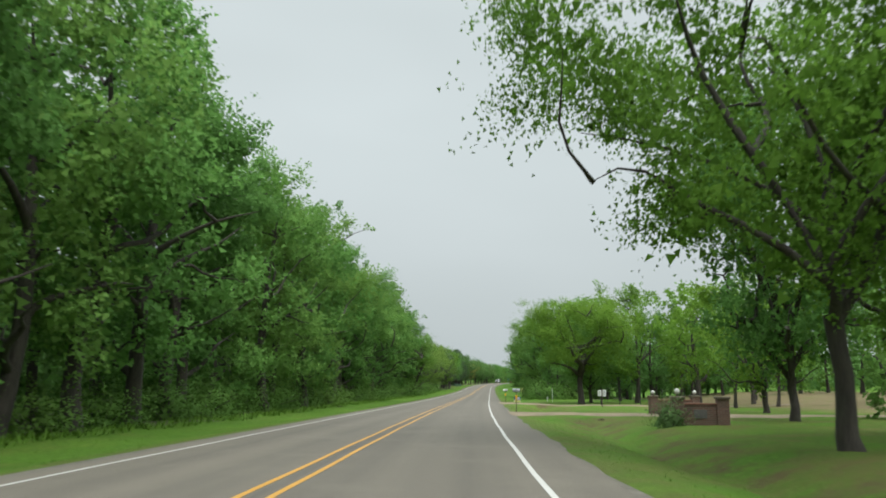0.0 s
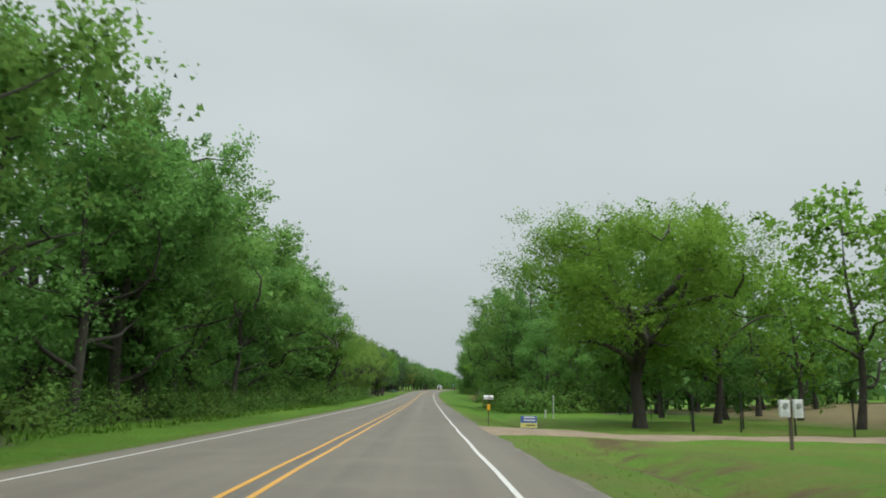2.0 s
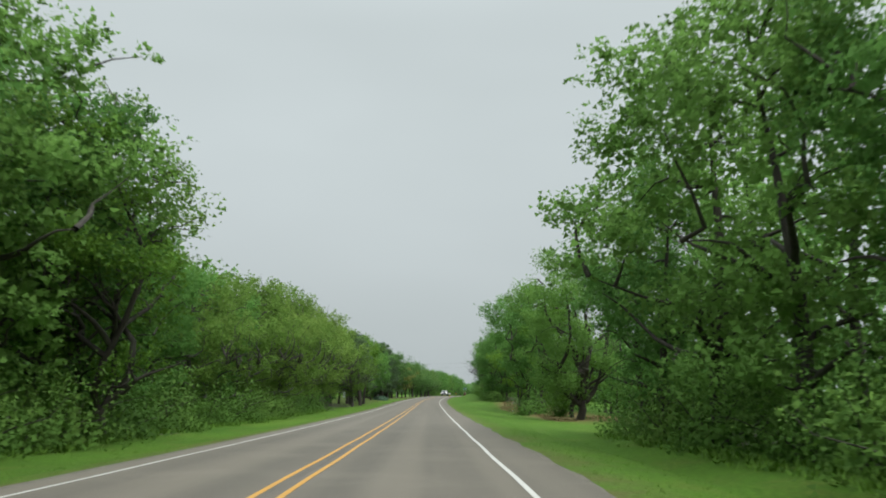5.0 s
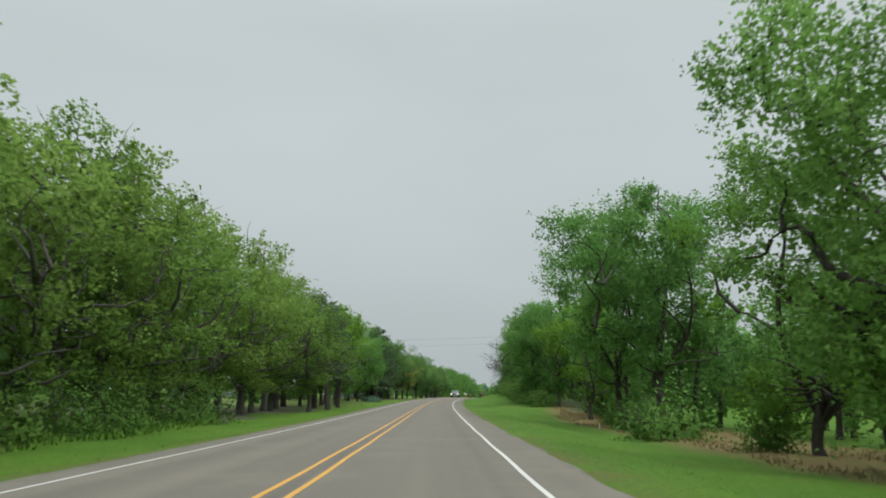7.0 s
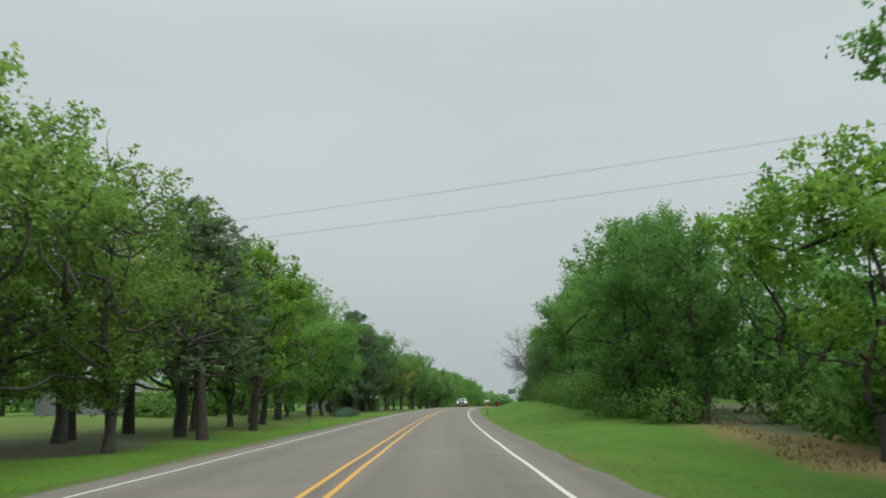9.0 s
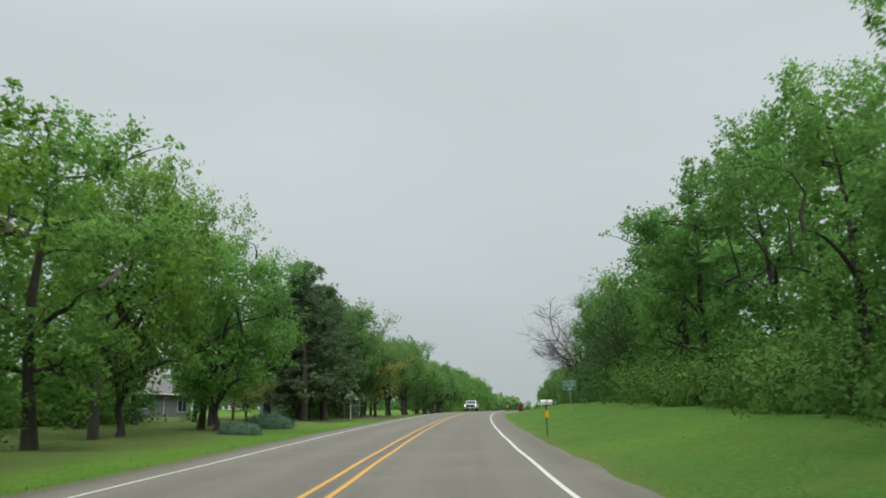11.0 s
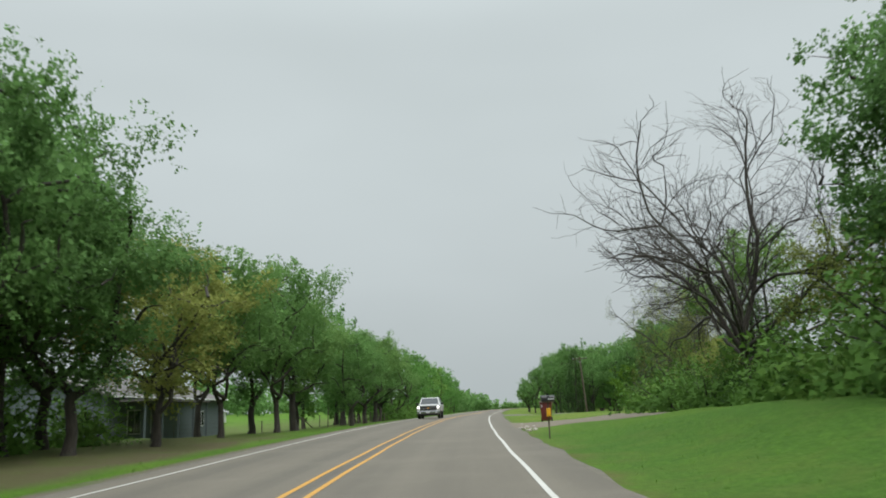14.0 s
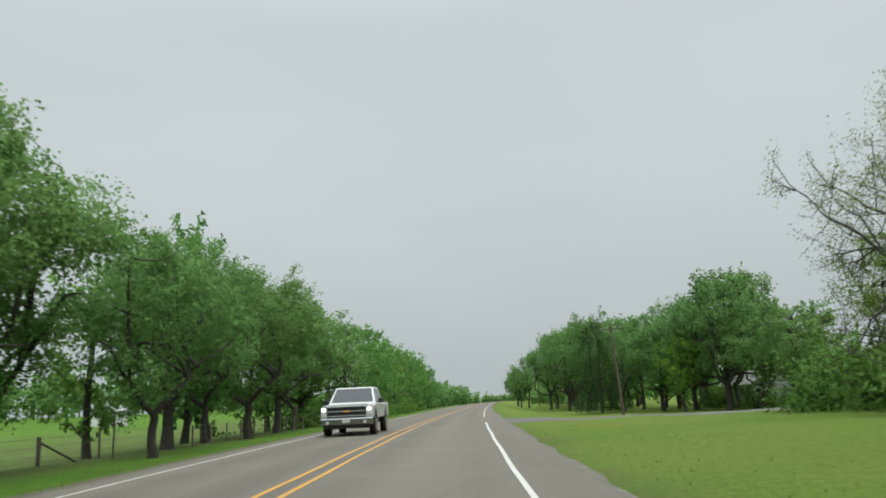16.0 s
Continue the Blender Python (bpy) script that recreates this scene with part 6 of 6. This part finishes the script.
def pickup(s, o):
    """White crew-cab pickup, its front towards the camera (local -y)."""
    r = stand("pickup_truck", s, o, "white crew-cab pickup truck with lit headlamps on the road", "pickup truck", lift=-float(level(s, o)) + 0.04)
    W = 1.0
    b = B()
    side = [(-2.75, 0.62), (-2.78, 0.98), (-2.66, 1.12), (-1.45, 1.2), (-1.38, 1.22), (2.9, 1.22), (2.95, 0.62)]
    profile(b, side, -W, W)
    bmesh.ops.bevel(b, geom=list(b.edges), offset=0.06, segments=2, affect="EDGES", profile=0.5)
    body = part("body", b, TRUCK_WHITE, r, "white painted body")
    b = B()
    y0, y1, y2, y3 = -1.35, -0.55, 1.05, 1.28
    lo = [b.verts.new(p) for p in ((-0.95, y0, 1.2), (0.95, y0, 1.2), (0.95, y3, 1.2), (-0.95, y3, 1.2))]
    hi = [b.verts.new(p) for p in ((-0.76, y1, 1.86), (0.76, y1, 1.86), (0.76, y2, 1.86), (-0.76, y2, 1.86))]
    for k in range(4):
        b.faces.new((lo[k], lo[(k + 1) % 4], hi[(k + 1) % 4], hi[k]))
    b.faces.new(lo[::-1])
    b.faces.new(hi)
    bmesh.ops.bevel(b, geom=list(b.edges), offset=0.05, segments=2, affect="EDGES", profile=0.5)
    cab = part("cab", b, TRUCK_WHITE, r, "white crew cab")

    def pane(name, quad, push):
        b = B()
        v = [Vector(p) for p in quad]
        n = (v[1] - v[0]).cross(v[2] - v[0]).normalized()
        top = [b.verts.new(p + n * push) for p in v]
        bot = [b.verts.new(p - n * 0.01) for p in v]
        b.faces.new(top)
        for k in range(4):
            b.faces.new((bot[k], bot[(k + 1) % 4], top[(k + 1) % 4], top[k]))
        part(name, b, GLASS_DARK, cab, "dark tinted glass")

    pane("windscreen", [(-0.84, -1.27, 1.26), (0.84, -1.27, 1.26), (0.7, -0.62, 1.8), (-0.7, -0.62, 1.8)], 0.012)
    for sx in (-1, 1):
        for ya, yb, ta, tb in ((-1.1, -0.1, -0.55, -0.1), (0.0, 1.05, 0.0, 0.9)):
            q = [(sx * 0.925, ya, 1.28), (sx * 0.925, yb, 1.28), (sx * 0.79, tb, 1.78), (sx * 0.79, ta, 1.78)]
            pane("side_window", q if sx > 0 else q[::-1], 0.012)
    b = B()
    box(b, 1.5, 0.06, 0.4, 0, -2.77, 0.9, 0.03)
    grille = part("grille", b, BLACK, r, "black grille")
    for z in (0.74, 0.915, 1.09):
        part("grille_bar", box(B(), 1.5, 0.05, 0.05, 0, -2.81, z, 0.012), CHROME, grille, "chrome bar")
    part("badge", box(B(), 0.24, 0.03, 0.07, 0, -2.84, 0.92, 0.008), YELLOW_LINE, grille, "small gold badge shape")
    b = B()
    box(b, 2.02, 0.24, 0.26, 0, -2.8, 0.55, 0.05)
    part("front_bumper", b, CHROME, r, "bright chrome bumper")
    part("air_dam", box(B(), 1.8, 0.14, 0.2, 0, -2.74, 0.38, 0.03), BLACK, r)
    part("number_plate", box(B(), 0.3, 0.02, 0.15, 0, -2.93, 0.57, 0.004), PLATE, r, "plain pale number plate")
    for sx in (-1, 1):
        h = part("headlamp", box(B(), 0.24, 0.1, 0.34, sx * 0.87, -2.74, 0.93, 0.03), PLATE, r, "clear headlamp housing")
        part("lit_bulb", rod(B(), 0.075, (sx * 0.87, -2.8, 1.0), (sx * 0.87, -2.77, 1.0), 14), HEADLAMP, h, "lit round reflector")
        part("lamp_rim", box(B(), 0.26, 0.06, 0.02, sx * 0.87, -2.77, 1.11, 0.004), CHROME, h)
        part("fog_lamp", rod(B(), 0.06, (sx * 0.72, -2.93, 0.52), (sx * 0.72, -2.9, 0.52), 12), PLATE, r)
        m = part("wing_mirror", box(B(), 0.2, 0.12, 0.2, sx * 1.12, -0.95, 1.3, 0.03), BLACK, r)
        part("mirror_arm", box(B(), 0.16, 0.05, 0.05, sx * 0.98, -0.95, 1.24, 0.01), BLACK, m)
        for y in (-1.78, 1.75):
            arch = part("wheel_arch", rod(B(), 0.5, (sx * 0.9, y, 0.5), (sx * 1.012, y, 0.5), 24), BLACK, r)
            w = part("wheel", rod(B(), 0.4, (sx * 0.78, y, 0.4), (sx * 1.02, y, 0.4), 28), RUBBER, r, "black tyre")
            part("rim", rod(B(), 0.25, (sx * 0.9, y, 0.4), (sx * 1.03, y, 0.4), 20), CHROME, w, "bright alloy rim")
        part("door_handle", box(B(), 0.03, 0.16, 0.04, sx * 1.01, 0.0, 1.1, 0.008), CHROME, r)
    part("bonnet_line", box(B(), 1.5, 1.05, 0.05, 0, -2.0, 1.17, 0.02), TRUCK_WHITE, r)
    part("bed_rail", box(B(), 0.08, 1.6, 0.05, 0.92, 2.1, 1.24, 0.015), BLACK, r)
    part("bed_rail", box(B(), 0.08, 1.6, 0.05, -0.92, 2.1, 1.24, 0.015), BLACK, r)
    part("chassis", box(B(), 1.3, 5.0, 0.25, 0, 0.1, 0.5, 0.02), BLACK, r)


pickup(398.0, -1.9)


def utility_pole(s, o, h, label, arms=1, can=False, lean=0.0):
    r = stand("utility_pole", s, o, label, "utility pole", "utility poles")
    r.matrix_world = r.matrix_world @ Matrix.Rotation(radians(lean), 4, "Y")
    part("pole", rod(B(), 0.15, (0, 0, -0.3), (0, 0, h), 12, 0.1), POLE_WOOD, r)
    for k in range(arms):
        a = part("crossarm", box(B(), 2.2, 0.1, 0.12, 0, -0.1, h - 0.35 - 0.9 * k, 0.01), POLE_WOOD, r)
        for x in (-0.95, -0.4, 0.4, 0.95):
            part("insulator", rod(B(), 0.045, (x, -0.1, h - 0.29 - 0.9 * k), (x, -0.1, h - 0.14 - 0.9 * k), 8, 0.025), PLATE, a)
        for x in (-0.6, 0.6):
            part("brace", rod(B(), 0.015, (x, -0.1, h - 0.4 - 0.9 * k), (0, -0.1, h - 0.95 - 0.9 * k), 6), STEEL, a)
    if can:
        part("transformer", rod(B(), 0.22, (0.34, 0, h - 1.9), (0.34, 0, h - 1.1), 16), PLATE, r, "pale grey transformer can")
    return r


utility_pole(335.4, -21.4, 8.2, "wooden utility pole with a pale transformer can beside the pines", 0, True)
utility_pole(445.0, 17.1, 8.8, "dark leaning wooden utility pole with a crossarm before a grove", 1, lean=-4)
utility_pole(555.0, 15.0, 8.6, "distant wooden utility pole with a crossarm beside the road", 1)
utility_pole(243.5, -24.0, 6.8, "wooden utility pole at the edge of the woods", 0)
utility_pole(218.0, 27.0, 6.8, "wooden utility pole behind the roadside trees", 0)


def cable(a, b, sag, label, r0=0.014):
    n = 28
    P = [Vector(a) + (Vector(b) - Vector(a)) * (k / n) - Vector((0, 0, sag * 4 * (k / n) * (1 - k / n))) for k in range(n + 1)]
    bld = Builder()
    bld.tube(np.array([tuple(p) for p in P]), np.full(n + 1, r0), 5)
    ob = new("power_cable", bld.mesh("power_cable", CABLE))
    tagged(ob, label, "cable", "overhead cables")


for dz in (6.4, 5.9):
    cable(road(243.5, -24.0, dz), road(218.0, 27.0, dz), 0.8, "thin black overhead cable crossing the road", 0.0035)




# ---------------------------------------------------------------- buildings behind the trees
def house(name, s, o, long, deep, wall_h, rise, wall_mat, roof_mat, label, openings, turn=0.0, porch=False):
    """A low house: walls, pitched roof, windows with frames, doors. Its front faces the road (local +x when left of it)."""
    r = stand(name, s, o, label, "house", turn=turn)
    hx, hy = deep / 2, long / 2
    wall = part("wall", box(B(), deep, long, wall_h + 0.4, 0, 0, wall_h / 2 - 0.2, 0.01), wall_mat, r)
    for k in range(int(wall_h / 0.3)):
        part("siding_board", box(B(), 0.02, long - 0.1, 0.26, hx + 0.008, 0, 0.3 * k + 0.16, 0.004), wall_mat, wall)
    b = B()
    e = 0.5
    pts = [(-hx - e, wall_h - 0.12), (0, wall_h + rise), (hx + e, wall_h - 0.12), (hx + e, wall_h + 0.02), (0, wall_h + rise + 0.16), (-hx - e, wall_h + 0.02)]
    f0 = [b.verts.new((x, -hy - e, z)) for x, z in pts]
    f1 = [b.verts.new((x, hy + e, z)) for x, z in pts]
    b.faces.new(f0)
    b.faces.new(f1[::-1])
    for k in range(6):
        b.faces.new((f0[k], f1[k], f1[(k + 1) % 6], f0[(k + 1) % 6]))
    bmesh.ops.recalc_face_normals(b, faces=b.faces)
    roof = part("roof", b, roof_mat, r)
    for sy in (-1, 1):
        b = B()
        v = [b.verts.new(p) for p in ((-hx, sy * hy * 0.995, wall_h - 0.02), (hx, sy * hy * 0.995, wall_h - 0.02), (0, sy * hy * 0.995, wall_h + rise - 0.02))]
        v2 = [b.verts.new((p.co.x, p.co.y - sy * 0.15, p.co.z)) for p in v]
        b.faces.new(v)
        b.faces.new(v2[::-1])
        for k in range(3):
            b.faces.new((v[k], v[(k + 1) % 3], v2[(k + 1) % 3], v2[k]))
        bmesh.ops.recalc_face_normals(b, faces=b.faces)
        part("gable", b, wall_mat, wall)
    part("gutter", box(B(), 0.1, long + 1, 0.12, hx + e, 0, wall_h - 0.06, 0.02), WHITE, roof)
    for y, z, w, h, what in openings:
        fr = part("door" if what == "door" else "window", box(B(), 0.09, w + 0.16, h + 0.16, hx + 0.02, y, z, 0.01), WHITE, r, "white-framed " + what)
        part("pane", box(B(), 0.03, w, h, hx + 0.065, y, z, 0.004), GLASS_DARK if what != "door" else wall_mat, fr)
        if what != "door":
            part("glazing_bar", box(B(), 0.02, 0.04, h, hx + 0.088, y, z), WHITE, fr)
    if porch:
        part("porch_roof", box(B(), 2.4, long * 0.55, 0.14, hx + 1.2, -long * 0.2, wall_h - 0.35, 0.02), roof_mat, r)
        for y in np.linspace(-long * 0.46, long * 0.06, 5):
            part("porch_post", box(B(), 0.14, 0.14, wall_h - 0.3, hx + 2.2, float(y), (wall_h - 0.4) / 2, 0.01), wall_mat, r)
    return r


house("house", 312.0, -41.0, 16, 8.5, 2.6, 2.0, SIDING, SHINGLE, "low grey ranch house with white-framed windows beyond a lawn", [(-5.5, 1.5, 1.3, 1.2, "window"), (-1.0, 1.5, 1.3, 1.2, "window"), (2.0, 1.05, 0.95, 2.05, "door"), (5.5, 1.5, 1.6, 1.2, "window")])
house("house", 345.0, -37.0, 15, 9, 2.5, 2.2, SIDING, SHINGLE, "low house with a wide grey roof behind lawn trees", [(-5.0, 1.5, 1.4, 1.2, "window"), (0.5, 1.05, 0.95, 2.05, "door"), (5.0, 1.4, 2.4, 1.6, "window")])
house("house", 388.0, -27.0, 23, 10, 3.3, 1.7, SIDING_BLUE, SHINGLE, "long blue-grey metal-sided house with a shaded porch behind trees", [(-7.5, 1.5, 2.0, 1.6, "window"), (-3.5, 1.5, 2.0, 1.6, "window"), (6.0, 1.6, 1.2, 1.2, "window")], porch=True)
house("shed", 494.0, -58.0, 5.5, 3.5, 2.3, 0.8, WHITE, STEEL, "small white metal shed standing in a pasture", [(-1.0, 1.1, 0.9, 2.0, "door"), (1.2, 1.1, 0.9, 2.0, "door")])
house("house", 478.0, 42.0, 14, 8, 2.6, 1.9, SIDING, SHINGLE, "pale house half hidden in a grove", [(-4.0, 1.5, 1.3, 1.2, "window"), (3.0, 1.5, 1.3, 1.2, "window")], turn=math.pi)

plant("dark_shrub", 29.6, 10.2, 1.15, 0.95, label="round clipped dark shrub beside the brick wall")

# low junipers and a rusty bush on the lawn
for s, o, H, wd in ((311.6, -11.4, 0.95, 1.05), (314.6, -12.0, 0.85, 1.1), (301.0, -10.0, 0.75, 0.95)):
    plant("juniper", s, o, H, wd)
plant("rusty", 327.5, -17.6, 4.9, 1.15, label="tall rusty orange-green bush beside a pole")
